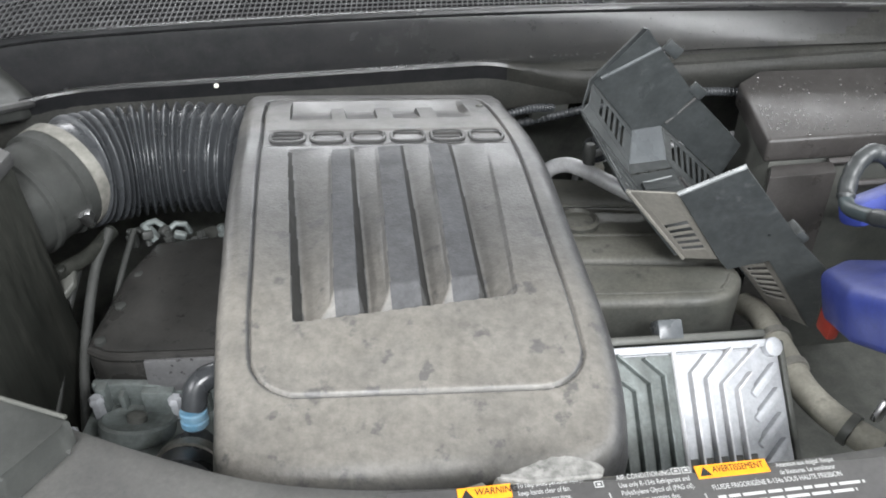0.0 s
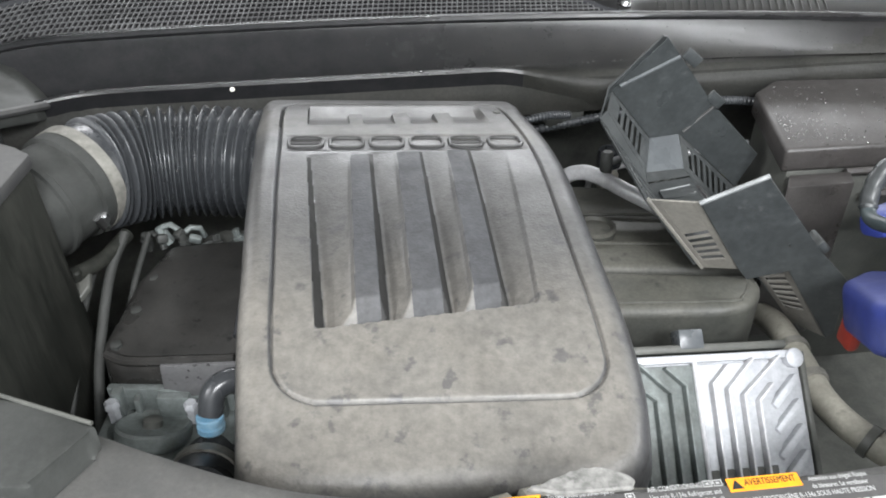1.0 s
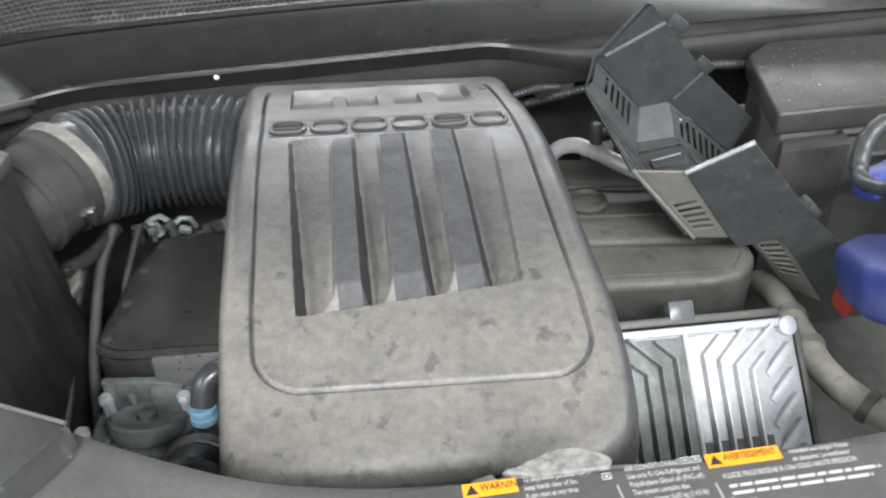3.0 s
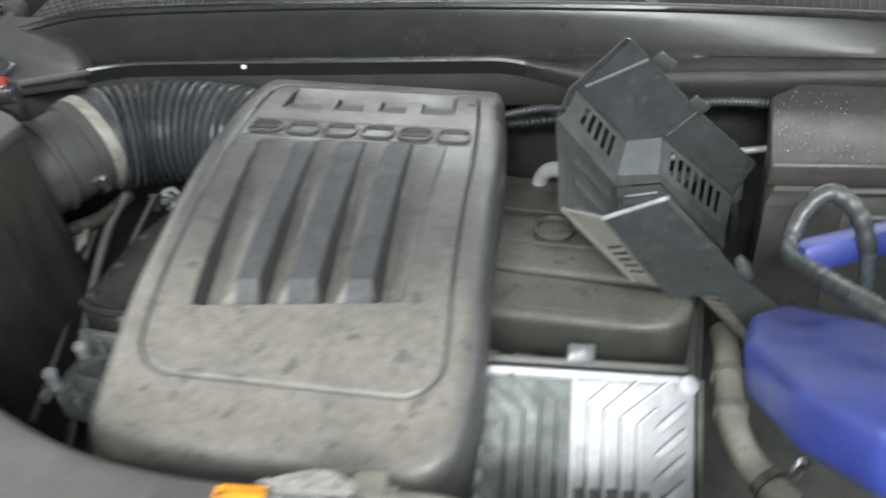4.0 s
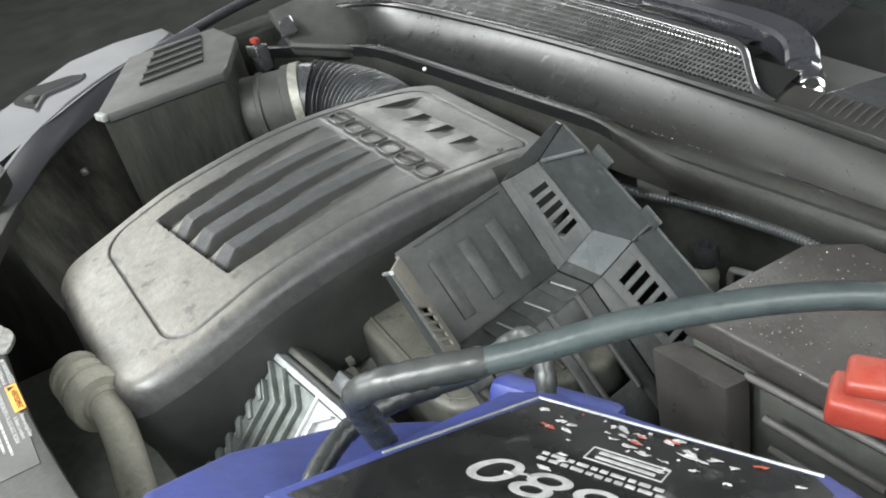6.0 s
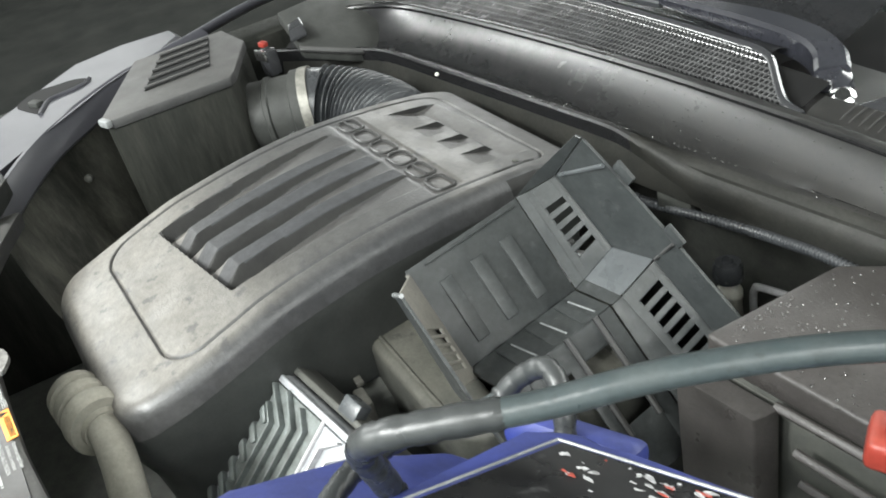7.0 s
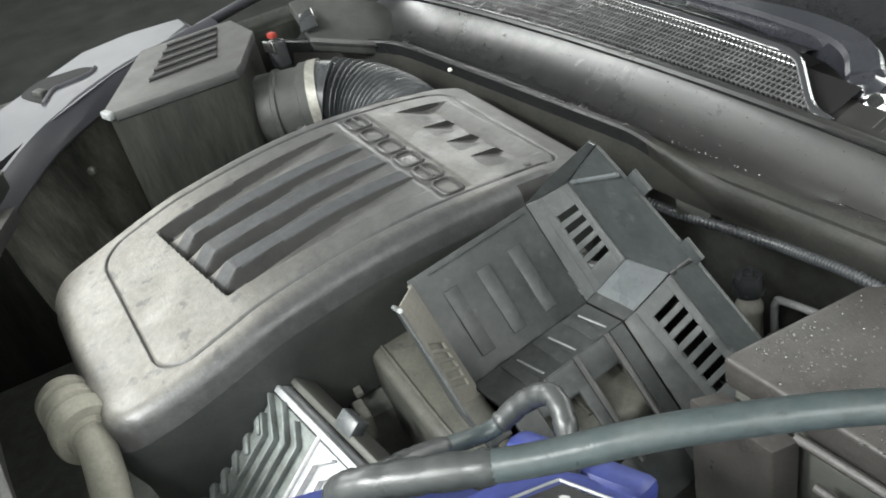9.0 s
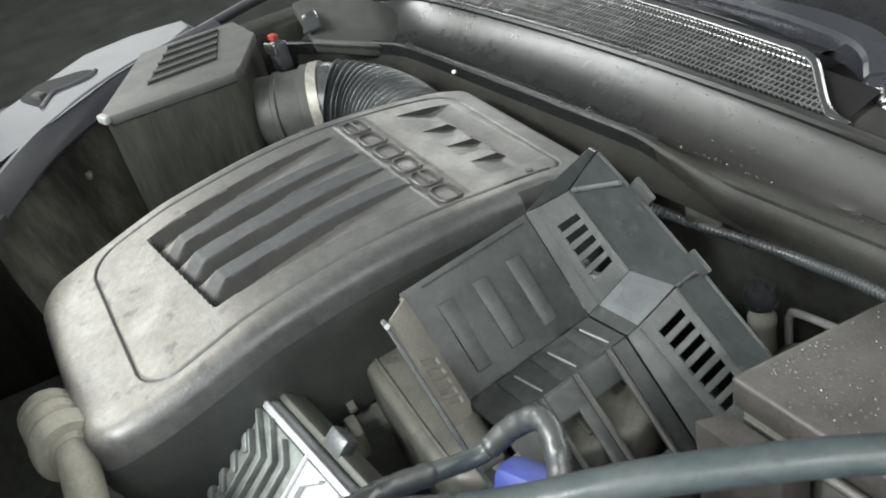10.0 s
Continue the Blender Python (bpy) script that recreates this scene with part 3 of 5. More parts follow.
    lathe(bm, [(0.022, 0), (0.023, 0.02), (0.021, 0.034), (0.012, 0.042)], axis((0.190, 1.172, 1.025), (0.05, -0.25, 1)), 20)
    part("pivot_cap", bm, M_ARM, t)
    bm = B()
    lathe(bm, [(0.012, 0), (0.013, 0.012), (0.008, 0.016)], axis((0.222, 1.148, 1.045), (0.3, -0.4, 1)), 12)
    part("pivot_nut", bm, M_STEEL, t)


wiper()


def bay():
    """The dark tub of the engine bay and the body edges beside it."""
    bm = B()
    box(bm, (0.05, 0.55, 0.55), (1.5, 1.1, 0.04))
    solo("bay_floor", bm, M_DEEP, "oily dark underside of the engine bay", "engine bay", kind="structure")
    bm = B()
    box(bm, (0.05, 1.17, 0.78), (1.6, 0.06, 0.46), pose(0, 0, 0))
    solo("firewall", bm, M_FIREWALL, "grimy black firewall behind the engine", "firewall", kind="structure")
    for name, prof, material, label in (("firewall_insulation", ((0.003, 1.012), (0.000, 1.0), (-0.004, 0.985), (-0.003, 0.968), (0.03, 0.952)), M_FIREWALL, "dusty black insulation strip under the cowl"),
                                        ("firewall_pad", ((0.033, 0.951), (0.068, 0.934), (0.090, 0.87), (0.10, 0.6)), M_DEEP, "grimy grey pad on the firewall")):
        bm = B()
        grid(bm, [[(x, y_bot(x) + dy, z) for dy, z in prof] for x in [-0.6 + 1.4 * i / 60 for i in range(61)]])
        bmesh.ops.solidify(bm, geom=bm.faces[:], thickness=0.01)
        solo(name, bm, material, label, "insulation", kind="structure")
    bm = B()
    box(bm, (0.05, 0.06, 0.75), (1.6, 0.05, 0.55))
    solo("radiator_wall", bm, M_DEEP, "dark radiator support at the front", "radiator support", kind="structure")
    for sx, name in ((-0.76, "inner_fender"), (0.86, "inner_fender")):
        bm = box(B(), (sx, 0.55, 0.78), (0.1, 1.2, 0.5), bevel=0.02)
        solo(name, bm, M_GRIME, "dirty black inner fender wall", "inner fender", kind="structure")
    # outer body
    for sx in (-1, 1):
        bm = box(B(), (0.05 + sx * 0.87, 0.75, 0.72), (0.14, 1.9, 0.56), bevel=0.05, seg=3)
        solo("fender", bm, M_PAINT, "dark painted front fender", "fender", kind="structure")


bay()


def hood():
    """The raised hood over the bay, above the view."""
    HOOD = [(-0.78, 1.16, 1.36), (0.88, 1.16, 1.36), (0.80, 0.42, 2.15), (-0.70, 0.42, 2.15)]
    bm = B()
    prism(bm, HOOD, (0, 0.03, 0.03), bevel=0.008)
    solo("hood", bm, M_HOOD, "raised hood with black underside", "hood", kind="structure")


hood()


def radiator_panel():
    t = thing("radiator_cover", (0, 0.25, 1.07), "dusty dark plastic cover over the radiator with printed labels", "radiator cover")
    edge = [(-0.30, 0.386), (-0.27, 0.373), (-0.223, 0.354), (-0.163, 0.332), (-0.10, 0.3135), (-0.04, 0.307), (0.022, 0.309), (0.083, 0.315), (0.146, 0.3215), (0.234, 0.334), (0.40, 0.37), (0.6, 0.43)]
    rows = []
    for i in range(81):
        x = -0.225 + 0.80 * i / 80
        y = curve(edge, x)
        rows.append([(x, y + d, z) for d, z in ((-0.001, 1.066), (0.001, 1.079), (0.0, 1.0838), (-0.003, 1.0852), (-0.012, 1.0855), (-0.06, 1.085), (-0.12, 1.08), (-0.2, 1.06))])
    bm = B()
    grid(bm, rows)
    bmesh.ops.solidify(bm, geom=bm.faces[:], thickness=0.003)
    part("panel_sheet", bm, M_PANEL, t)
    corner = [(-0.206, 0.328), (-0.200, 0.333), (-0.224, 0.340), (-0.245, 0.347), (-0.267, 0.355), (-0.30, 0.35), (-0.264, 0.289), (-0.221, 0.289)]
    bm = prism(B(), [(x, y, 1.112) for x, y in corner], (0, 0, -0.022), bevel=0.003, seg=2)
    part("corner_sheet", bm, M_BLACK, t, "dark moulded corner piece")
    bm = sweep(B(), [(-0.203, 0.3335, 1.1125), (-0.224, 0.3405, 1.1125), (-0.245, 0.3475, 1.1125), (-0.267, 0.3555, 1.1115)], 0.0014, n=8)
    part("edge_strip", bm, M_DARK, t, "dusty pale edge")
    return t


radiator_panel()


def text(name, body, place, size, turn, material, parent, stretch=1.0, slant=0.0, plane=None):
    data = bpy.data.curves.new(name, "FONT")
    data.body, data.size, data.extrude, data.shear = body, size, 0.0001, slant
    data.align_x, data.align_y = "LEFT", "BOTTOM"
    tmp = bpy.data.objects.new(name, data)
    scene.collection.objects.link(tmp)
    me = bpy.data.meshes.new_from_object(tmp.evaluated_get(bpy.context.evaluated_depsgraph_get()))
    bpy.data.objects.remove(tmp)
    bpy.data.curves.remove(data)
    me.materials.clear()
    me.materials.append(material)
    ob = new(name, me)
    m = (plane or Matrix()) @ Matrix.Translation(place) @ pose(0, 0, 0, 0, 0, turn) @ Matrix.Diagonal((stretch, 1, 1, 1))
    ob.parent = parent
    ob.matrix_basis = Matrix.Translation(-parent.location) @ m
    return ob


def bars(bm, place, turn, rows, length, height, gap):
    """Lines of writing too small to read, as short bars."""
    rnd = random.Random(len(rows) + int(place[0] * 1000))
    for r, fill in enumerate(rows):
        x = 0.0
        while x < length * fill:
            w = rnd.uniform(1.2, 4.5) * height
            w = min(w, length * fill - x)
            box(bm, (x + w / 2, -r * gap, 0), (w, height * 0.62, 0.0002), Matrix.Translation(place) @ pose(0, 0, 0, 0, 0, turn))
            x += w + height * 0.5
    return bm


def warning_label():
    t = thing("warning_label", (0.11, 0.3, 1.0866), "dark printed warning label with orange headings and white text", "label")
    z = 1.0862
    dx, dy = 0.0115, 0.0075
    bm = B()
    prism(bm, [(-0.02, 0.24, z - 0.0006), (0.27, 0.265, z - 0.0006), (0.27, 0.332, z - 0.0006), (0.235, 0.328, z - 0.0006), (0.1, 0.3125, z - 0.0006), (-0.02, 0.303, z - 0.0006)], (0, 0, 0.0006))
    part("label_sheet", bm, M_LABEL, t, smooth=0)
    turn = 8.0
    for (x, y, w, word, h) in ((0.008, 0.2895, 0.030, "WARNING", 0.0052), (0.1425, 0.3065, 0.042, "AVERTISSEMENT", 0.0052)):
        m = Matrix.Translation((x + dx, y + dy, z + 0.0004)) @ pose(0, 0, 0, 0, 0, turn)
        bm = box(B(), (w / 2, 0.0045, 0), (w, 0.009, 0.0004), m)
        part("heading_box", bm, M_ORANGE, t, "orange heading box", smooth=0)
        bm = prism(B(), [m @ Vector(p) for p in ((0.0015, 0.0015, 0.0003), (0.0085, 0.0015, 0.0003), (0.005, 0.0078, 0.0003))], (0, 0, 0.0001))
        part("triangle_sign", bm, M_FLAT_BLACK, t, smooth=0)
        text("heading", word, tuple(m @ Vector((0.0095, 0.002, 0.0004))), 0.0062, turn, M_FLAT_BLACK, t, 0.80 if w < 0.035 else 0.66, 0.1)

    def line(s, x, y, size, stretch=0.66):
        text("text_line", s, (x + dx, y + dy, z + 0.0003), size, turn, M_INK_W, t, stretch)

    for i, s in enumerate(("To help avoid personal injury,", "keep hands clear of fan.", "It can start at any time.")):
        line(s, 0.0405 + 0.0006 * i, 0.2985 - 0.0052 * i, 0.0047)
    for i, s in enumerate(("AIR CONDITIONING", "Use only R-134a Refrigerant and", "Polyalkylene Glycol oil (PAG oil).", "The system contains dye.", "System charge: 0.65 kg (1.43 lb)")):
        line(s, 0.0965 + 0.0008 * i, 0.3045 - 0.0052 * i, 0.0047, 0.72 if i == 0 else 0.66)
    for i, s in enumerate(("FLUIDE FRIGORIGÈNE R-134a SOUS HAUTE PRESSION",)):
        line(s, 0.149, 0.2985, 0.0047, 0.68)
    line("SAE J639", 0.152, 0.2815, 0.0047)
    for i, s in enumerate(("Attention aux doigts! Risque", "de blessures. Le ventilateur")):
        line(s, 0.1885 + 0.0008 * i, 0.3145 - 0.0050 * i, 0.0045)
    bm = bars(B(), (0.1505 + dx, 0.2945 + dy, z + 0.0003), turn, (1, 0.92), 0.085, 0.0030, 0.0046)
    part("small_print", bm, M_INK_W, t, "white small print too small to read", smooth=0)
    bm = bars(B(), (0.043 + dx, 0.2815 + dy, z + 0.0003), turn, (1, 0.7, 0.9), 0.04, 0.0030, 0.0046)
    part("small_print", bm, M_INK_W, t, "white small print too small to read", smooth=0)
    for x, y, h in ((0.0935, 0.285, 0.024), (0.1455, 0.288, 0.018)):
        bm = box(B(), (0, 0, 0), (0.0006, h, 0.0003), pose(x + dx, y + dy, z + 0.0003, 0, 0, turn + 4))
        part("divider", bm, M_INK_W, t, smooth=0)
    for x, y in ((0.084, 0.3005), (0.1285, 0.3100), (0.1345, 0.3108), (0.147, 0.2825)):
        m = pose(x + dx, y + dy, z + 0.0003, 0, 0, turn) @ Matrix.Diagonal((0.66, 0.62, 1, 1))
        bm = B()
        for c, s in (((0.0035, 0, 0), (0.007, 0.0008, 0.0003)), ((0.0035, 0.006, 0), (0.007, 0.0008, 0.0003)), ((0, 0.003, 0), (0.0008, 0.0068, 0.0003)), ((0.007, 0.003, 0), (0.0008, 0.0068, 0.0003)), ((0.0035, 0.003, 0), (0.003, 0.002, 0.0003))):
            box(bm, c, s, m)
        part("pictogram", bm, M_INK_W, t, smooth=0)


warning_label()


# ---- the engine cover ----
COVER_XL = [(0.365, -0.142), (0.43, -0.153), (0.49, -0.163), (0.55, -0.171), (0.62, -0.181), (0.714, -0.194), (0.76, -0.200), (0.82, -0.210), (0.875, -0.216), (0.93, -0.219)]
COVER_XR = [(0.365, 0.136), (0.42, 0.142), (0.45, 0.1415), (0.49, 0.137), (0.55, 0.1265), (0.62, 0.1165), (0.716, 0.1045), (0.80, 0.090), (0.875, 0.073), (0.93, 0.061)]
COVER_Z = [(0.355, 1.012), (0.40, 1.0255), (0.4475, 1.037), (0.496, 1.048), (0.53, 1.0545), (0.6, 1.0605), (0.65, 1.0625), (0.70, 1.0615), (0.74, 1.058), (0.773, 1.0535), (0.845, 1.040), (0.875, 1.032), (0.93, 1.014)]
Y0, Y1 = 0.364, 0.928
# louvre lines: x at the front end, x at the rear end, share of the depth
LOUVRES = []
for v0, v1, c0, c1 in ((-0.0985, -0.133, -0.074, -0.098), (-0.0495, -0.077, -0.031, -0.055), (-0.0015, -0.030, 0.0165, -0.007), (0.0435, 0.016, 0.066, 0.049)):
    LOUVRES += [(v0 - 0.0062, v1 - 0.004, 0), (v0 + 0.0006, v1, 1), (v0 + 0.003, v1 + 0.003, 1), (c0 - 0.0035, c1 - 0.003, 0.34), (c0, c1, 0)]
FINS = ((95, 110), (141, 158), (185, 203))


def louvre(x, y):
    """Share of the louvre depth at a place, and the depth there."""
    yr = y - 0.225 * (x + 0.01)
    if not 0.5 < yr < 0.75:
        return 0.0, 0.0
    depth = 0.0165 * min(1.0, max(0.0, (0.742 - yr) / 0.20)) ** 0.75 * min(1.0, max(0.0, (yr - 0.5055) / 0.004))
    g = (yr - 0.509) / 0.203
    knots = [(a + (b - a) * g, lvl) for a, b, lvl in LOUVRES]
    lvl = 0.0
    for (p, u), (q, v) in zip(knots, knots[1:]):
        if p <= x < q:
            lvl = u + (v - u) * (x - p) / (q - p)
    # the ribs end in slanted tips behind the front wall
    inside = min(1.0, max(0.0, (x - knots[1][0]) / 0.003)) * min(1.0, max(0.0, (knots[-1][0] - x) / 0.012))
    fall = min(1.0, max(0.0, (0.531 - yr) / 0.021))
    return max(lvl, 0.8 * inside * fall), depth


def pocket(x, y, col):
    """Depth of the finned recess near the rear edge, by columns of the shell."""
    q = y - (0.801 + 0.15 * (x + 0.085))
    if not (0 < q < 0.074 and 53 <= col <= 239):
        return 0.0
    step = lambda v: min(1.0, max(0.0, v))
    ramp = 0.0072 * step(q / 0.036) * step((0.074 - q) / 0.028) * step(col - 53) * step((239 - col) / 6)
    for a, b in FINS:
        ramp *= 1 - step(col - a + 1) * step(b - col) * step((0.047 - q) / 0.010)
    return ramp


def engine_cover():
    t = thing("engine_cover", (-0.03, 0.6, 0.95), "dusty grey plastic engine cover with louvred ribs and raised marks", "engine cover")
    nu, nv = 290, 400

    def rounded(px, py, hx, hy, r):
        qx, qy = abs(px) - hx + r, abs(py) - hy + r
        return math.hypot(max(qx, 0), max(qy, 0)) + min(max(qx, qy), 0) - r

    def height(x, Y, xl, xr):
        yy = Y + 0.10 * (x + 0.03)
        z = curve(COVER_Z, Y) - 0.045 * (x + 0.03)
        xc, hw = (xl + xr) / 2, (xr - xl) / 2
        d = -rounded(x - xc, Y - (Y0 + Y1) / 2, hw, (Y1 - Y0) / 2, 0.035 if Y < 0.6 else 0.016)
        r = 0.019 if Y < 0.85 else 0.019 - 0.010 * min(1, (Y - 0.85) / 0.04)
        if d < r:
            z -= r - math.sqrt(max(0.0, r * r - (r - max(d, 0)) ** 2))
        # the fine groove round the middle field
        g = rounded(x - xc, Y - 0.6615, hw - 0.0275, 0.2315, 0.034 if Y < 0.6 else 0.02)
        z -= 0.0034 * math.exp(-(g / 0.0013) ** 2)
        lvl, depth = louvre(x, yy)
        z -= lvl * depth + pocket(x, yy, nu * (x - xl) / (xr - xl))
        # shallow sunk band for the raised marks
        q = yy - (0.751 + 0.12 * (x + 0.067))
        if abs(q) < 0.021:
            z -= 0.0012 * min(1, (0.021 - abs(q)) / 0.004) * min(1, max(0, (x - xl - 0.03) / 0.006)) * min(1, max(0, (xr - 0.03 - x) / 0.006))
        return z

    rows = []
    for j in range(nv + 1):
        Y = Y0 + (Y1 - Y0) * j / nv
        xl, xr = curve(COVER_XL, Y), curve(COVER_XR, Y)
        rc = 0.035 if Y < 0.6 else 0.016
        dy = min(Y - Y0, Y1 - Y)
        cut = rc - math.sqrt(max(0, rc * rc - (rc - dy) ** 2)) if dy < rc else 0.0
        row = []
        for i in range(nu + 1):
            u = i / nu
            x = xl + cut + (xr - xl - 2 * cut) * u
            row.append((x, Y + 0.10 * (x + 0.03), height(x, Y, xl, xr)))
        rows.append(row)
    bm = B()
    vs = grid(bm, rows)
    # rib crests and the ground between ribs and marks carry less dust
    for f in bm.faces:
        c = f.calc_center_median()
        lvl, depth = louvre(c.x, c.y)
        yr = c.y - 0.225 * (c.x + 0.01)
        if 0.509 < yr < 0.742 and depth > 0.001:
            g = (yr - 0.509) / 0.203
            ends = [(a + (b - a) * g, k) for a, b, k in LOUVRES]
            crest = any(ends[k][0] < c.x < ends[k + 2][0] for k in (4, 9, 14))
            # right-facing louvre walls: bare, and darkened for the shade there
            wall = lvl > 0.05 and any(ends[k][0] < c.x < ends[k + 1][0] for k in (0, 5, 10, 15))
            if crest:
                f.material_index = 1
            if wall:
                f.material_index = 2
        # right-facing fin sides in the rear pocket get the same painted shade
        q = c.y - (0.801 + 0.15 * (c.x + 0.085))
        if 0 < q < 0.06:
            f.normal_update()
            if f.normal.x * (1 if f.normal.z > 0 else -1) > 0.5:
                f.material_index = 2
    ring = vs[0][:] + [r[-1] for r in vs[1:]] + vs[-1][-2::-1] + [r[0] for r in vs[-2:0:-1]]
    centre = Vector((-0.03, 0.62, 0))
    last = ring
    for drop, grow in ((0.004, 1.006), (0.010, 1.012)):
        nxt = []
        for v, base in zip(last, ring):
            flat = Vector((base.co.x, base.co.y, 0)) - centre
            nxt.append(bm.verts.new((centre.x + flat.x * grow, centre.y + flat.y * grow, base.co.z - drop)))
        for k in range(len(ring)):
            bm.faces.new((last[k], last[(k + 1) % len(ring)], nxt[(k + 1) % len(ring)], nxt[k]))
        last = nxt
    rim = [v.co.copy() for v in last]
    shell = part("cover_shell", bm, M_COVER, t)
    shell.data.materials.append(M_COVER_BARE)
    shell.data.materials.append(M_SHADED_SIDE)
    bm = B()
    last = [bm.verts.new(p) for p in rim]
    for drop, grow in ((0.03, 0.99), (0.065, 0.95), (0.12, 0.93)):
        nxt = [bm.verts.new((centre.x + (p.x - centre.x) * grow, centre.y + (p.y - centre.y) * grow, p.z - drop)) for p in rim]
        for k in range(len(rim)):
            bm.faces.new((last[k], last[(k + 1) % len(rim)], nxt[(k + 1) % len(rim)], nxt[k]))
        last = nxt
    part("skirt", bm, M_SKIRT, t, "dark side skirt with little dust")
    # raised brand marks as plain rounded frames lying on the cover
    for i in range(6):
        x0 = -0.147 + 0.0389 * i
        y0 = 0.751 + 0.12 * (x0 + 0.067)
        w, h, r, turn = 0.0160, 0.0120, 0.008, radians(7)

        def on_cover(u, v):
            x, y = x0 + u * math.cos(turn) - v * math.sin(turn), y0 + u * math.sin(turn) + v * math.cos(turn)
            Y = y - 0.1 * (x + 0.03)
            return Vector((x, y, height(x, Y, curve(COVER_XL, Y), curve(COVER_XR, Y)) + 0.0008))

        bm = B()
        ring = []
        for k in range(28):
            a = 2 * math.pi * k / 28
            ring.append(on_cover(max(-w + r, min(w - r, w * 2 * math.cos(a))) + r * math.cos(a), max(-h + r, min(h - r, h * 2 * math.sin(a))) + r * math.sin(a)))
        sweep(bm, ring + [ring[0]], 0.0021, n=8, caps=False)
        if i in (0, 4):
            sweep(bm, [on_cover(-w, 0), on_cover(w * 0.8, 0)], 0.0020, n=8)
        part("raised_mark", bm, M_LETTER, t)
    bm = B()
    lathe(bm, [(0.004, 0), (0.004, 0.0015), (0.0025, 0.002)], axis((0.043, 0.858, 1.0355), (0, 0.25, 1)), 12)
    part("screw", bm, M_DARK, t)
    return t


engine_cover()


def foam_scrap():
    bm = B()
    rnd = random.Random(4)
    pts = []
    for k in range(18):
        f = k / 17
        pts.append((0.040 + 0.062 * f, 0.3135 + 0.006 * f + 0.011 * math.sin(math.pi * f ** 1.5) + rnd.uniform(-0.001, 0.001), 1.0850))
    pts += [(0.100, 0.3145, 1.0850), (0.06, 0.3095, 1.0850)]
    prism(bm, pts, (0, 0, 0.004), bevel=0.001, seg=1)
    solo("foam_scrap", bm, M_CHALK, "torn scrap of pale grey foam on the panel edge", "foam scrap")


foam_scrap()


# ---- air intake ----
def intake_hose():
    t = thing("intake_hose", (-0.3, 0.8, 1.0), "black corrugated rubber intake hose with a metal clamp", "hose")
    line = smooth_path([(-0.398, 0.748, 1.002), (-0.391, 0.762, 1.003), (-0.374, 0.786, 0.997), (-0.344, 0.811, 0.991), (-0.300, 0.827, 0.987), (-0.25, 0.832, 0.984), (-0.16, 0.828, 0.978)], 60)
    n = len(line)
    rad, s = [], 0.0
    for i, p in enumerate(line):
        if i:
            s += (p - line[i - 1]).length
        if s < 0.030:
            rad.append(0.056)
        elif s > 0.235:
            rad.append(0.055)
        else:
            k = math.sin(2 * math.pi * (s - 0.030) / 0.0112)
            rad.append(0.0566 + 0.0047 * k)
    bm = sweep(B(), line, rad, n=40, caps=False)
    part("bellows", bm, M_RUBBER, t)
    way = Vector((0.43, 0.90, 0.02)).normalized()
    m = axis((-0.391, 0.762, 1.003), way)
    bm = lathe(B(), [(0.0565, -0.007), (0.0585, -0.007), (0.0585, 0.007), (0.0565, 0.007)], m, 40)
    part("clamp_band", bm, M_BAND, t, "pale zinc clamp band")
    bm = B()
    box(bm, (0, 0, 0), (0.016, 0.014, 0.012), axis((-0.358, 0.722, 0.985), (0, -0.8, -0.4)), bevel=0.003)
    lathe(bm, [(0.005, -0.012), (0.005, 0.012), (0.003, 0.014)], axis((-0.358, 0.718, 0.98), (0.1, 0.5, -0.9)), 10)
    part("clamp_screw", bm, M_STEEL, t)
    bm = lathe(B(), [(0.053, -0.085), (0.053, -0.062), (0.056, -0.060), (0.056, -0.054), (0.053, -0.052), (0.053, -0.022), (0.0575, -0.020), (0.0575, 0.004)], m, 36)
    part("neck", bm, M_BLACK, t, "dusty black pipe neck")


intake_hose()


def air_filter_box():
    t = thing("air_filter_box", (-0.45, 0.6, 1.0), "black plastic air filter box with a slotted lid", "air filter box")
    z = 1.094
    top = [(-0.381, 0.492, z), (-0.404, 0.482, z), (-0.600, 0.562, z), (-0.597, 0.705, z), (-0.506, 0.718, z), (-0.392, 0.669, z), (-0.375, 0.659, z)]
    bm = prism(B(), top, (0, 0, -0.014), bevel=0.0022)
    part("lid", bm, M_COWL_MATT, t)
    body = [(x * 0.995 - 0.003, y, 1.0815) for x, y, _ in top]
    bm = prism(B(), body, (0.02, 0, -0.34), bevel=0.008)
    part("body", bm, M_GRIME, t)
    a, b, c = Vector((-0.443, 0.550, z + 0.001)), Vector((-0.573, 0.600, z + 0.001)), Vector((-0.446, 0.648, z + 0.001))
    ax, ay = (b - a), (c - a)
    # Black plate on the lid paints the shade between the slats.
    bm = B()
    frame_pts = [a, b, b + ay * 0.8, c]
    prism(bm, [p + Vector((0, 0, 0.0005)) for p in frame_pts], (0, 0, -0.003))
    part("vent_shade_plate", bm, M_FLAT_BLACK, t, "flat black plate for the shade between slats", smooth=0)
    for k in range(5):
        f = 0.03 + 0.235 * k
        p0 = a + ax * f
        p1 = p0 + ay * (1.0 - 0.2 * f)
        bm = sweep(B(), [p0 + Vector((0, 0, 0.002)), p1 + Vector((0, 0, 0.002))], 0.0042, n=8, flat=0.6)
        part("slat", bm, M_COWL_MATT, t)
    # Bright clip at the front corner of the lid.
    bm = box(B(), (0, 0, 0), (0.024, 0.010, 0.011), pose(-0.391, 0.4835, 1.089, 0, 0, 22), bevel=0.003)
    part("latch", bm, M_SCUFF_GLINT, t, "bright clip at the corner of the lid")


air_filter_box()


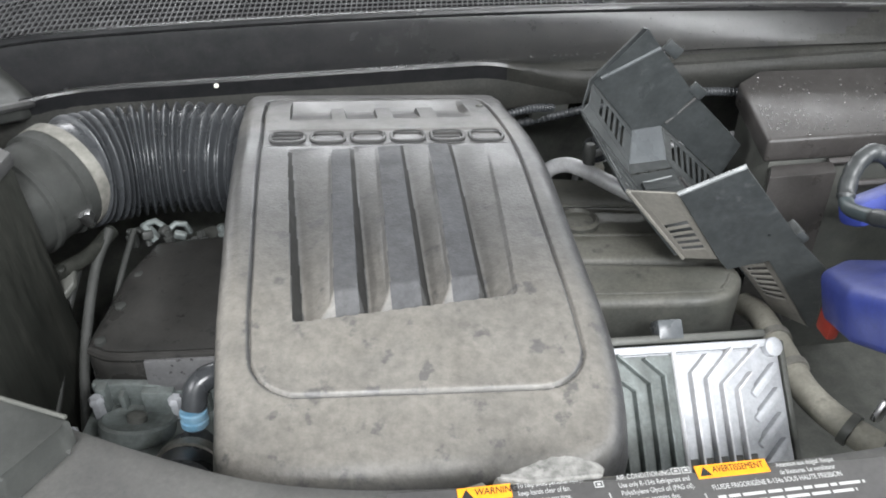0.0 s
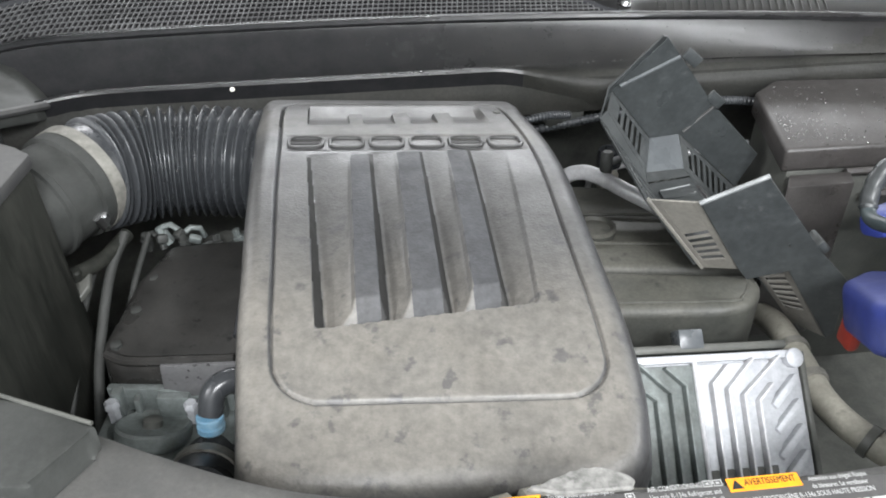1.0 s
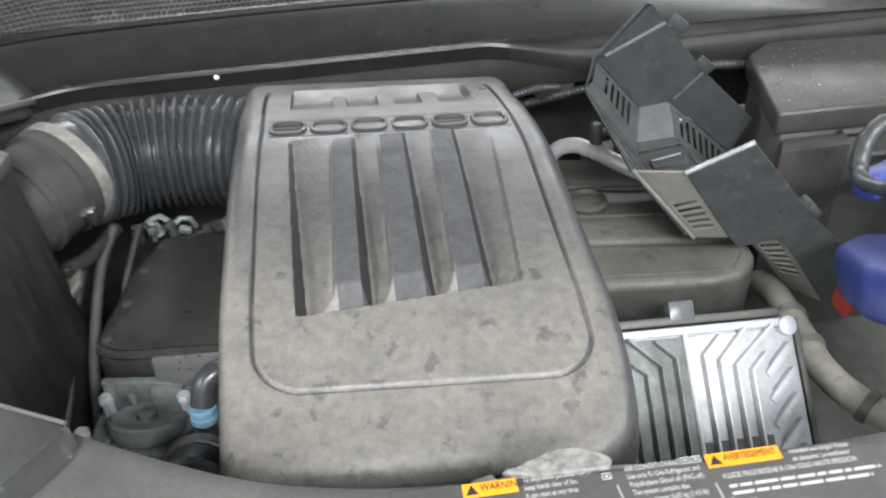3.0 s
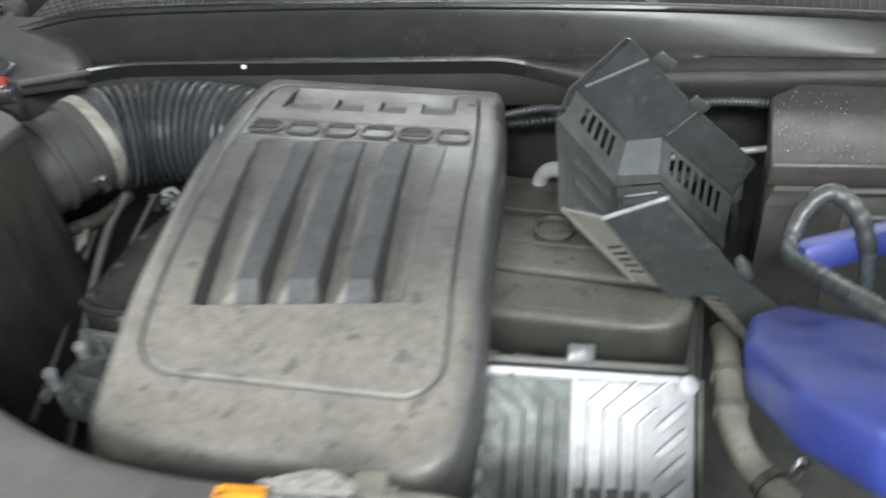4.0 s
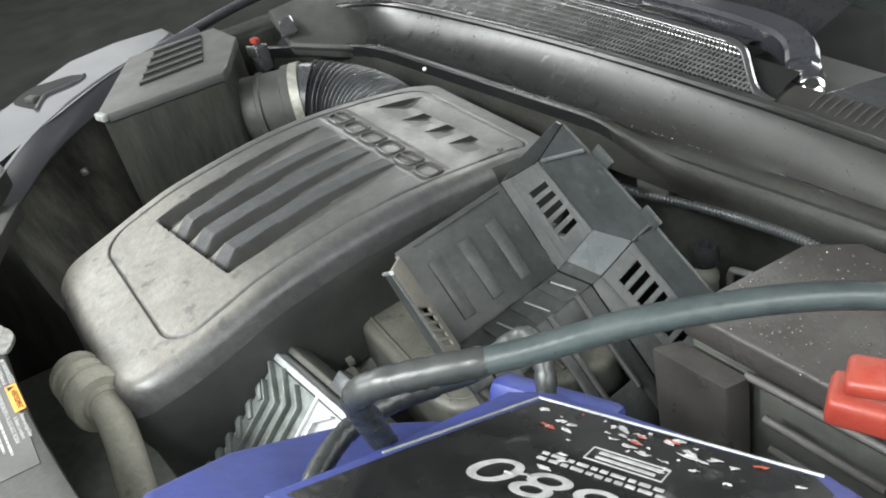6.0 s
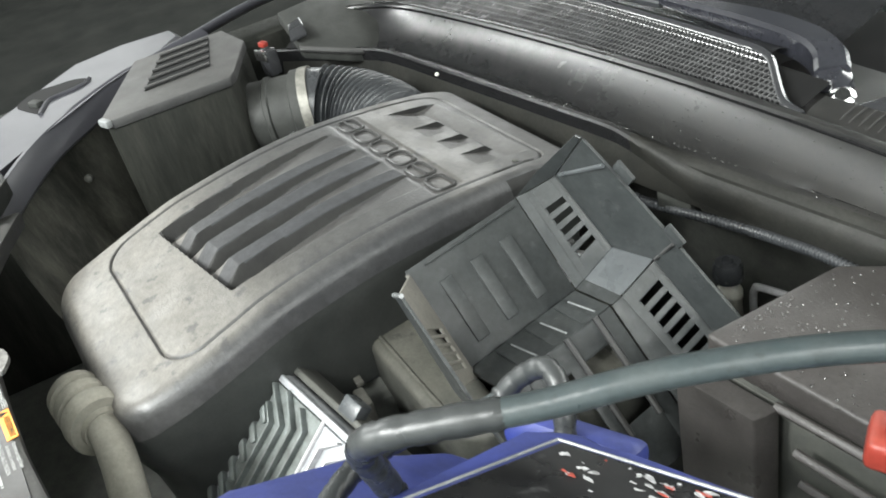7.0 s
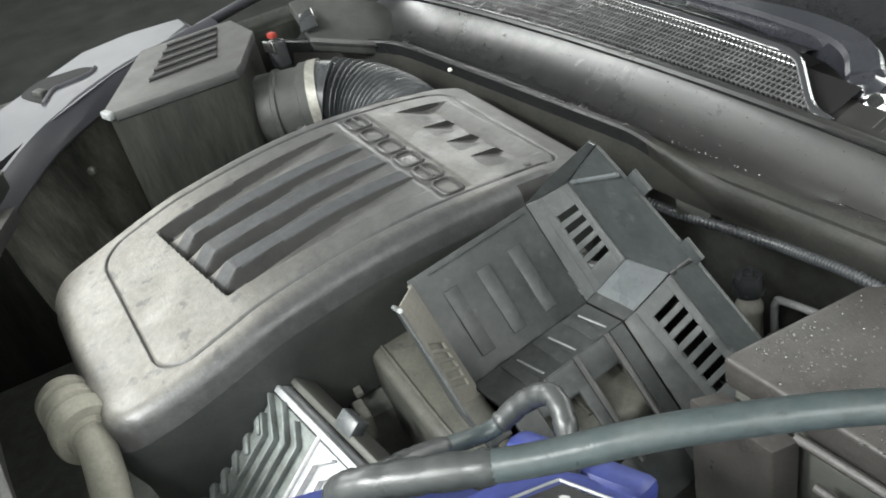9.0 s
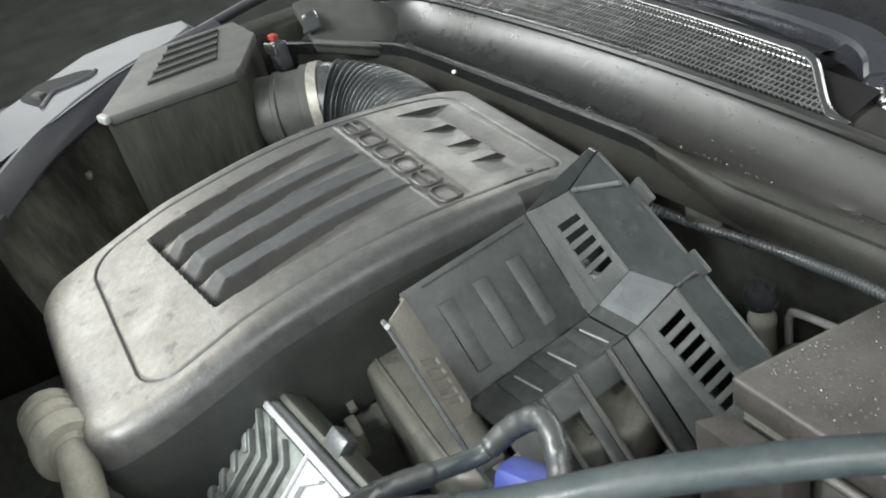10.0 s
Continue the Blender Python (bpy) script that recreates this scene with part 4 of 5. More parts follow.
def airflow_sensor():
    t = thing("airflow_sensor", (-0.455, 0.731, 1.08), "small black wiring plug with a red lock tab", "sensor plug")
    m = pose(-0.455, 0.735, 1.085, 0, 0, 20)
    part("plug_body", box(B(), (0, 0, -0.018), (0.024, 0.020, 0.04), m, bevel=0.003), M_GLOSS, t)
    part("lock_tab", box(B(), (0, -0.002, 0.010), (0.014, 0.010, 0.008), m, bevel=0.002), M_RED_DARK, t, "dull red lock tab")
    part("plug_rim", box(B(), (0.0, -0.012, -0.004), (0.024, 0.004, 0.016), m, bevel=0.001), M_STEEL, t)


airflow_sensor()


def side_duct():
    t = thing("side_duct", (-0.5, 0.87, 1.05), "black plastic duct beside the cowl end", "duct")
    bm = prism(B(), [(-0.492, 0.795, 1.058), (-0.468, 0.86, 1.035), (-0.470, 0.935, 1.006), (-0.545, 0.985, 1.05), (-0.62, 0.90, 1.09), (-0.60, 0.80, 1.09)], (0, 0, -0.02), bevel=0.004)
    part("duct_shell", bm, M_BLACK, t)
    bm = sweep(B(), smooth_path([(-0.492, 0.793, 1.056), (-0.468, 0.86, 1.034), (-0.468, 0.935, 1.004)], 6), 0.005, n=8)
    part("duct_rim", bm, M_COWL_MATT, t)
    bm = prism(B(), [(-0.50, 0.785, 1.066), (-0.55, 0.80, 1.075), (-0.56, 0.825, 1.077), (-0.505, 0.815, 1.066)], (0, 0, 0.006), bevel=0.002)
    part("duct_plate", bm, M_GLOSS, t, "glossy flat plate")



side_duct()


# ---- the loose battery shroud: a stepped trough lying tilted ----
def battery_shroud():
    t = thing("battery_shroud", (0.24, 0.73, 0.93), "loose charcoal plastic battery shroud with vent slots, lying tilted", "battery shroud")
    m = pose(0.144, 0.812, 1.060, 0, 0, 10) @ pose(0, 0, 0, 2.4)

    def P(s, off, z):
        return m @ Vector((s, off, z))

    e2 = (m.to_3x3() @ Vector((0, 1, 0)))
    th = 0.003
    back, front = -0.012, -0.150

    def sheet(name, prof, a, b, material=M_SHROUD, label="", drop=th):
        bm = B()
        pts = [P(s, a, z) for s, z in prof] + [P(s, a, z - drop) for s, z in reversed(prof)]
        prism(bm, pts, e2 * (b - a), bevel=0.0008, seg=1)
        return part(name, bm, material, t, label)

    # floor of the trough: ribbed slope, glossy step, lower slope
    sheet("ribbed_floor", [(0.0, 0.0), (0.064, -0.085)], front, back, drop=0.004)
    sheet("step_floor", [(0.064, -0.0855), (0.112, -0.081)], front, back - 0.001, M_SHROUD)
    # lower slope with two openings
    low = [(0.112, -0.0815), (0.205, -0.195)]
    for a, b in ((front, -0.125), (-0.085, -0.072), (-0.030, back - 0.001)):
        sheet("lower_floor", low, a, b)
    sheet("lower_floor", [(0.112, -0.0815), (0.128, -0.101)], -0.125, -0.030)
    sheet("lower_floor", [(0.172, -0.155), (0.205, -0.195)], -0.125, -0.030)
    # three raised bars on the slope, three pale step edges painted as highlights
    slope = math.degrees(math.atan2(0.085, 0.064))
    for k in range(3):
        o = -0.046 - 0.037 * k
        at = m @ pose(0.036, o, -0.0470, 0, slope, 0)
        bm = box(B(), (0, 0, 0), (0.066, 0.0150, 0.0030), at, bevel=0.0012)
        part("rib", bm, M_SHROUD, t)
        o = -0.030 - 0.037 * k
        bm = sweep(B(), [P(0.0725, o, -0.0848), P(0.106, o + 0.003, -0.0815)], 0.0011, n=8)
        part("edge_glint", bm, M_SCUFF_GLINT, t, "pale step edge, its highlight painted on")
        bm = box(B(), (0, 0, 0), (0.040, 0.013, 0.0030), m @ pose(0.089, o - 0.010, -0.0826, 0, 0, 0), bevel=0.0012)
        part("step_pad", bm, M_SHROUD, t)
        bm = sweep(B(), [P(0.112, o - 0.004, -0.0805), P(0.18, o - 0.004, -0.161)], 0.0032, n=8)
        part("edge_fillet", bm, M_COWL, t)
    # a line pressed into the slope
    bm = sweep(B(), [P(0.004, -0.02, -0.004), P(0.004 + 0.0, front + 0.02, -0.004)], 0.0012, n=6)
    part("pressed_line", bm, M_SHROUD, t)

    # rear wall: slotted strip, flat tab and upper flange
    def leaning(name, pts, material=M_SHROUD, label=""):
        bm = prism(B(), [P(*p) for p in pts], e2 * th, bevel=0.0006, seg=1)
        return part(name, bm, material, t, label, smooth=20)

    def leaning_ladder(lo0, lo1, hi0, hi1, count, low, high, material=M_SHROUD, label="", open_share=0.5):
        """A strip leaning between two edges, cut by slots from low[0]..low[1] on one edge to high[0]..high[1] on the other."""
        lo0, lo1, hi0, hi1 = (Vector(v) for v in (lo0, lo1, hi0, hi1))
        cells = [0.0]
        for k in range(count):
            cells += [(k + 0.5 - open_share / 2) / count, (k + 0.5 + open_share / 2) / count]
        cells.append(1.0)

        def at(c, g):
            f, h = (low[0] + (low[1] - low[0]) * c, high[0] + (high[1] - high[0]) * c) if 0 < c < 1 else (c, c)
            return lo0.lerp(lo1, f).lerp(hi0.lerp(hi1, h), g)

        for g0, g1 in ((0, 0.19), (0.82, 1)):
            leaning("vent_strip", [at(0, g0), at(1, g0), at(1, g1), at(0, g1)], material, label)
        for k in range(0, len(cells), 2):
            leaning("slot_bar", [at(cells[k], 0.18), at(cells[k + 1], 0.18), at(cells[k + 1], 0.83), at(cells[k], 0.83)], material)

    leaning("rear_foot", [(0.0, -0.012, 0.0), (0.064, -0.012, -0.085), (0.066, -0.002, -0.080), (0.009, -0.006, 0.0046)])
    leaning("rear_foot", [(0.064, -0.012, -0.0852), (0.112, -0.012, -0.081), (0.111, 0.002, -0.0805), (0.066, -0.0015, -0.080)])
    leaning("rear_foot", [(0.112, -0.012, -0.0815), (0.190, -0.012, -0.177), (0.195, 0.014, -0.168), (0.111, 0.002, -0.0815)])
    leaning_ladder((0.009, -0.006, 0.0046), (0.066, -0.001, -0.080), (0.0215, 0.023, 0.0120), (0.077, 0.030, -0.056), 5, (0.20, 0.84), (0.20, 0.84))
    # Charcoal tab coloured pale in place of its glossy reflection.
    leaning("flat_tab", [(0.066, -0.001, -0.0797), (0.111, 0.002, -0.0803), (0.117, 0.043, -0.061), (0.077, 0.030, -0.056)], M_TAB, "flat tab with its reflection painted pale")
    leaning_ladder((0.111, 0.003, -0.0815), (0.195, 0.014, -0.168), (0.118, 0.043, -0.062), (0.205, 0.046, -0.146), 7, (0.10, 0.86), (0.10, 0.86))
    leaning("upper_flange", [(0.0215, 0.024, 0.0124), (0.077, 0.031, -0.0555), (0.118, 0.044, -0.0605), (0.205, 0.047, -0.1450), (0.2235, 0.047, -0.100), (0.157, 0.0405, -0.032), (0.149, 0.040, -0.024), (0.091, 0.026, 0.047), (0.073, 0.0205, 0.070)])
    leaning("end_flap", [(0.0, -0.012, 0.0), (0.0215, 0.023, 0.0128), (0.073, 0.0195, 0.071), (0.066, 0.0185, 0.073), (0.013, 0.010, 0.0225)])
    bm = sweep(B(), [P(0.030, 0.0225, 0.017), P(0.091, 0.024, 0.046)], 0.0022, n=6)
    part("crease", bm, M_TAB, t)
    bm = sweep(B(), [P(0.121, 0.0425, -0.058), P(0.149, 0.0385, -0.026)], 0.0018, n=6)
    part("crease", bm, M_COWL_MATT, t)
    for s, off, z in ((0.108, 0.031, 0.040), (0.150, 0.040, -0.018)):
        bm = box(B(), (0, 0, 0), (0.022, 0.004, 0.013), m @ pose(s, off, z, 0, 40, 0), bevel=0.001)
        part("locating_tab", bm, M_SHROUD, t)

    # front wall: two dusty slotted strips along the floor and a plain panel above
    F = -0.178
    leaning_ladder((0.004, -0.150, -0.004), (0.0731, -0.150, -0.0925), (0.0376, -0.181, 0.0114), (0.0915, -0.181, -0.0709), 5, (0.50, 0.90), (0.36, 0.84), M_SHROUD_DUST, "dusty tan slotted strip", 0.66)
    leaning_ladder((0.126, -0.150, -0.098), (0.190, -0.150, -0.182), (0.1448, -0.178, -0.0791), (0.2133, -0.178, -0.1803), 7, (0.10, 0.68), (0.01, 0.63), M_SHROUD_DUST, "dusty tan slotted strip", 0.62)
    bm = B()
    prism(bm, [P(s, F - 0.0005 - k, z) for s, z, k in ((0.036, 0.0125, 0.005), (0.085, 0.046, 0.021), (0.157, -0.042, 0.021), (0.203, -0.090, 0.017), (0.218, -0.168, 0.005), (0.2133, -0.1795, 0.003), (0.1450, -0.0785, 0.003), (0.128, -0.082, 0.002), (0.104, -0.086, 0.002), (0.0915, -0.070, 0.005))], e2 * th, bevel=0.0008, seg=1)
    part("front_wall", bm, M_SHROUD, t)
    # Pale strip painted in for the white sheen along this fold.
    bm = sweep(B(), [P(0.036, F - 0.005, 0.0125), P(0.085, F - 0.020, 0.0465)], 0.0022, n=6)
    part("edge_glint", bm, M_SCUFF_GLINT, t)
    bm = sweep(B(), [P(0.003, -0.150, -0.003), P(0.0731, -0.150, -0.092)], 0.0022, n=6)
    part("dusty_rim", bm, M_SHROUD_DUST, t)
    for s, z in ((0.160, -0.040),):
        bm = box(B(), (0, 0, 0), (0.016, 0.02, 0.008), m @ pose(s, F - 0.010, z, 0, 45, 0), bevel=0.002)
        part("locating_tab", bm, M_SHROUD, t)
    return t


battery_shroud()


def control_module():
    t = thing("engine_control_module", (0.22, 0.5, 0.9), "finned cast aluminium engine control module on its bracket", "control module")
    # a tilted slab, rear edge high; two mirrored groups of bent fins either side of a ridge
    m = pose(0.2027, 0.5469, 0.9661, 41.4, 7.8, 13.6)
    part("housing", box(B(), (0.008, -0.078, -0.0145), (0.196, 0.164, 0.024), m, bevel=0.004), M_ALU, t)
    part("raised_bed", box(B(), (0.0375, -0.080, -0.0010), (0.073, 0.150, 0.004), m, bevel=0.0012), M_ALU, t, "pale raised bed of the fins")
    # Stained left bed, with the engine cover's shade put into its colour.
    part("fin_bed", box(B(), (-0.0375, -0.080, -0.0010), (0.073, 0.150, 0.004), m, bevel=0.0012), M_ALU_DULL, t, "dull greenish stained bed, darkened for the engine cover's shade")
    part("rear_rim", box(B(), (0.008, 0.000, -0.0006), (0.190, 0.007, 0.006), m, bevel=0.0015), M_ALU, t)
    part("step_ridge", sweep(B(), [m @ Vector((0.0, -0.152, 0.0016)), m @ Vector((0.0, 0.001, 0.0016))], 0.0022, n=8), M_PIPE, t, "bright step edge")
    # Left fins dull like their bed, part of it painted shade.
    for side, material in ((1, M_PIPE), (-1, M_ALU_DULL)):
        for k, reach in enumerate((0.0165, 0.0270, 0.0390, 0.0150)):
            x, y = 0.0128 + 0.0141 * k, -0.0221 - 0.0055 * k
            pts = [Vector((side * p, q, 0.003)) for p, q in ((x, -0.154), (x, y), (x + reach, min(-0.002, y + reach * 0.92)))]
            bm = B()
            for p, q in zip(pts, pts[1:]):
                d, c = q - p, (p + q) / 2
                box(bm, (0, 0, 0), (d.length + 0.001, 0.0024, 0.0120), m @ pose(c.x, c.y, 0.002, 0, 0, math.degrees(math.atan2(d.y, d.x))), bevel=0.0009, seg=2)
            part("fin", bm, material, t)
        for k in range(6):
            bm = box(B(), (0, 0, 0), (0.038, 0.0080, 0.010), m @ pose(0.0845 if side > 0 else -0.078, -0.032 - 0.0215 * k, -0.0005, 0, 0, side * 42), bevel=0.0028)
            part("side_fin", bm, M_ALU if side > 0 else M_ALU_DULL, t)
    # Dark blocks on the bed stand for the shade inside front notches.
    for k in range(5):
        part("notch", box(B(), (0, 0, 0), (0.0095, 0.012, 0.004), m @ pose(0.0060 + 0.0141 * k, -0.099, 0.0000), bevel=0.001, seg=1), M_DARK, t, "raised dark block for the shade in a notch")
    part("boss", lathe(B(), [(0.0085, -0.01), (0.0085, 0.005), (0.006, 0.0065)], m @ Matrix.Translation((0.097, -0.004, 0)), 16), M_ALU, t)
    bm = B()
    box(bm, (0.111, -0.08, -0.024), (0.006, 0.165, 0.04), m, bevel=0.002)
    box(bm, (0.008, 0.010, -0.026), (0.190, 0.008, 0.03), m, bevel=0.003)
    part("bracket", bm, M_DARK, t, "black plastic bracket")
    part("rear_plug", box(B(), (0.008, 0.018, -0.018), (0.024, 0.018, 0.016), m, bevel=0.002), M_TAB, t, "pale dusty wiring plug")


control_module()


def module_bracket():
    """The dusty moulded tray between engine and control module."""
    t = thing("transmission_cover", (0.2, 0.68, 0.85), "dusty tan moulded cover over the transmission", "transmission cover")
    bm = prism(B(), [(0.085, 0.624, 0.950), (0.255, 0.631, 0.950), (0.284, 0.640, 0.950), (0.300, 0.665, 0.950), (0.298, 0.690, 0.950), (0.08, 0.690, 0.952)], (0, 0.0, -0.09), bevel=0.010, seg=3)
    part("front_tank", bm, M_TAN, t)
    bm = prism(B(), [(0.07, 0.70, 0.945), (0.30, 0.71, 0.938), (0.31, 0.80, 0.93), (0.26, 0.88, 0.925), (0.06, 0.88, 0.935)], (0, 0, -0.08), bevel=0.010, seg=3)
    part("rear_plate", bm, M_TAN, t)
    bm = sweep(B(), smooth_path([(0.09, 0.637, 0.9505), (0.252, 0.644, 0.9495), (0.276, 0.652, 0.9495), (0.287, 0.672, 0.9495)], 6), 0.0018, n=8)
    part("seam", bm, M_TAN, t)
    bm = box(B(), (0.155, 0.592, 0.915), (0.03, 0.012, 0.03), bevel=0.003)
    part("clip", bm, M_BAND, t)
    part("cap_tag", box(B(), (0.112, 0.600, 0.918), (0.024, 0.008, 0.006), bevel=0.001), M_BAND, t, "pale tag")
    for y in (0.745, 0.80):
        part("rib", sweep(B(), [(0.09, y, 0.942), (0.295, y + 0.012, 0.935)], 0.0022, n=8), M_TAN, t)
    bm = lathe(B(), [(0.022, 0), (0.022, 0.006), (0.018, 0.008), (0.016, 0.004)], axis((0.15, 0.77, 0.94), (0, 0, 1)), 24)
    part("raised_ring", bm, M_TAN, t)


module_bracket()


def aluminium_pipe():
    t = thing("coolant_pipe", (0.15, 0.8, 0.95), "bent dull aluminium pipe with a black valve cap", "pipe")
    pts = smooth_path([(0.112, 0.872, 0.915), (0.124, 0.862, 0.950), (0.142, 0.849, 0.966), (0.160, 0.835, 0.968), (0.186, 0.813, 0.965), (0.220, 0.797, 0.954), (0.245, 0.785, 0.94)], 8)
    part("pipe", sweep(B(), pts, 0.0088, n=16), M_PIPE, t)
    part("valve_cap", lathe(B(), [(0.007, -0.012), (0.007, 0.010), (0.005, 0.013)], axis((0.166, 0.838, 0.986), (0, 0.1, 1)), 14), M_BLACK, t, "black valve cap")
    part("nozzle", sweep(B(), [(0.168, 0.838, 0.985), (0.19, 0.85, 0.987)], 0.004, n=8), M_STEEL, t)


aluminium_pipe()


def fuse_box():
    t = thing("fuse_box", (0.48, 0.93, 0.9), "dusty grey-brown fuse box lid with scattered water drops", "fuse box")
    bm = prism(B(), [(0.362, 0.842, 1.002), (0.62, 0.876, 1.002), (0.605, 1.035, 1.002), (0.40, 1.02, 1.002), (0.366, 0.985, 1.002)], (0, 0, -0.03), bevel=0.005, seg=3)
    part("lid", bm, M_FUSE, t)
    bm = prism(B(), [(0.370, 0.846, 0.973), (0.612, 0.879, 0.973), (0.6, 1.03, 0.973), (0.40, 1.015, 0.973), (0.372, 0.98, 0.973)], (0, 0, -0.30), bevel=0.004)
    part("base", bm, M_DARK, t)
    # the ledge and ribs on the front side
    bm = prism(B(), [(0.360, 0.810, 0.974), (0.438, 0.822, 0.974), (0.441, 0.846, 0.974), (0.369, 0.836, 0.974)], (0, 0, -0.22), bevel=0.0025)
    part("ledge", bm, M_FUSE, t)
    for (x0, y0), (x1, y1), z in (((0.436, 0.846), (0.580, 0.868), 0.973), ((0.462, 0.840), (0.566, 0.853), 0.947), ((0.470, 0.838), (0.560, 0.850), 0.920)):
        bm = sweep(B(), [(x0, y0, z), (x1, y1, z)], 0.0042, n=8, flat=0.8)
        part("side_rail", bm, M_FUSE, t)
    bm = prism(B(), [(0.372, 0.8445, 0.966), (0.60, 0.876, 0.966), (0.60, 0.884, 0.966), (0.372, 0.852, 0.966)], (0, 0, -0.006), bevel=0.002)
    part("lid_flange", bm, M_DARK, t)


fuse_box()


def drops(name, count, where, seed, size=0.0012):
    """Small standing drops of water on a surface: one object of many."""
    rnd = random.Random(seed)
    verts, faces = [], []
    for _ in range(count):
        x, y, z = where(rnd)
        r = size * rnd.uniform(0.4, 1.3) ** 1.5
        base = len(verts)
        for lvl, (rr, hh) in enumerate(((1.0, 0.0), (0.8, 0.45), (0.35, 0.7))):
            for k in range(7):
                a = 2 * math.pi * k / 7
                verts.append((x + r * rr * math.cos(a), y + r * rr * math.sin(a), z + r * hh))
        verts.append((x, y, z + r * 0.75))
        for lvl in range(2):
            for k in range(7):
                faces.append((base + lvl * 7 + k, base + lvl * 7 + (k + 1) % 7, base + lvl * 7 + 7 + (k + 1) % 7, base + lvl * 7 + 7 + k))
        for k in range(7):
            faces.append((base + 14 + k, base + 14 + (k + 1) % 7, base + 21))
    me = bpy.data.meshes.new(name)
    me.from_pydata(verts, [], faces)
    me.materials.append(M_WATER)
    me.shade_smooth()
    ob = new(name, me)
    return ob


tagged(drops("water_drops", 420, lambda r: (0.372 + 0.23 * r.random() ** 1.5, 0.853 + 0.14 * r.random() ** 2.0 + 0.03 * r.random(), 1.0021), 5, 0.0010), "clear water drops beaded on the fuse box lid", "water drops", kind="stuff")


# ---- right-hand corner: ports, pipes, loom ----
def fluid_port():
    t = thing("fluid_port", (0.24, 0.98, 0.85), "pale fluid filler tube with a black ribbed cap", "filler port")
    m = axis((0.205, 1.009, 0.836), (-0.04, 0.0, 1))
    part("tube", lathe(B(), [(0.013, -0.06), (0.013, 0.02), (0.0145, 0.022), (0.0145, 0.03), (0.012, 0.034), (0.012, 0.045)], m, 18), M_CREAM, t)
    part("cap", lathe(B(), [(0.0135, 0.044), (0.0165, 0.046), (0.0165, 0.062), (0.014, 0.068), (0.006, 0.068), (0.006, 0.072)], m, 18), M_RUBBER, t, "black ribbed cap")


fluid_port()


def brake_line():
    bm = sweep(B(), smooth_path([(0.188, 1.06, 0.74), (0.188, 1.058, 0.815), (0.192, 1.057, 0.834), (0.204, 1.057, 0.843), (0.285, 1.056, 0.865), (0.40, 1.056, 0.89)], 8), 0.0045, n=12)
    solo("brake_line", bm, M_PIPE, "bright bent steel line beside the fuse box", "brake line")
    for k in range(5):
        bm = sweep(B(), smooth_path([(0.22 + 0.012 * k, 1.01, 0.78), (0.235 + 0.014 * k, 1.005, 0.84 + 0.004 * k), (0.27 + 0.012 * k, 1.02, 0.86), (0.33, 1.04, 0.83)], 6), 0.004, n=8)
        solo("wire", bm, M_DARK, "dark dusty wire behind the battery shroud", "wire", group="wires by the firewall")


brake_line()


def wire_loom():
    pts = smooth_path([(0.027, 1.000, 0.920), (0.064, 0.997, 0.930), (0.132, 0.994, 0.948), (0.191, 0.998, 0.960), (0.246, 1.004, 0.968), (0.283, 1.008, 0.972), (0.316, 1.013, 0.974), (0.359, 1.018, 0.973), (0.42, 1.026, 0.964), (0.52, 1.040, 0.94)], 40)
    rad = [0.0054 + 0.0006 * (1 if (i // 2) % 2 else -1) for i in range(len(pts))]
    bm = sweep(B(), pts, rad, n=10)
    solo("wire_loom", bm, M_RUBBER, "black corrugated wire loom along the firewall", "wire loom")
    pts = smooth_path([(0.05, 0.915, 0.985), (0.08, 0.925, 0.990), (0.11, 0.935, 0.992), (0.135, 0.95, 0.985)], 30)
    rad = [0.0045 + 0.0008 * (1 if (i // 2) % 2 else -1) for i in range(len(pts))]
    solo("wire_loom", sweep(B(), pts, rad, n=10), M_RUBBER, "black corrugated wire loom behind the cover", "wire loom")
    bm = box(B(), (0, 0, 0), (0.05, 0.02, 0.05), pose(0.136, 1.002, 0.967, 0, 0, 10), bevel=0.006)
    solo("firewall_bracket", bm, M_DARK, "small black bracket on the firewall", "bracket")


wire_loom()


def lower_hose():
    t = thing("lower_hose", (0.36, 0.55, 0.85), "dusty grey coolant hose with spring clamps", "hose")
    pts = smooth_path([(0.335, 0.73, 0.86), (0.337, 0.69, 0.878), (0.338, 0.63, 0.888), (0.345, 0.575, 0.887), (0.366, 0.534, 0.886), (0.405, 0.50, 0.880), (0.45, 0.47, 0.87)], 8)
    part("hose", sweep(B(), pts, 0.0135, n=18), M_HOSE_TAN, t)
    for i in (14, 20, 33, 38):
        m = axis(pts[i], pts[i + 1] - pts[i - 1])
        part("clamp_ring", lathe(B(), [(0.0138, -0.004), (0.016, -0.004), (0.016, 0.004), (0.0138, 0.004)], m, 20), M_DARK if i > 30 else M_BAND, t)
    m = axis(pts[35], (0.3, 0.2, 0.7))
    part("clamp_ear", box(B(), (0, 0.0, 0.03), (0.006, 0.016, 0.022), m, bevel=0.002), M_STEEL, t)


lower_hose()


def radiator_hose():
    t = thing("radiator_hose", (0.1, 0.36, 0.98), "pale dusty radiator hose with a quick coupling", "hose")
    pts = smooth_path([(0.055, 0.352, 0.992), (0.105, 0.368, 0.992), (0.15, 0.372, 0.985), (0.21, 0.368, 0.96), (0.27, 0.36, 0.92), (0.33, 0.36, 0.86)], 8)
    part("hose", sweep(B(), pts, 0.0165, n=18), M_HOSE_TAN, t)
    m = axis((0.020, 0.346, 0.990), (1, 0.27, 0.0))
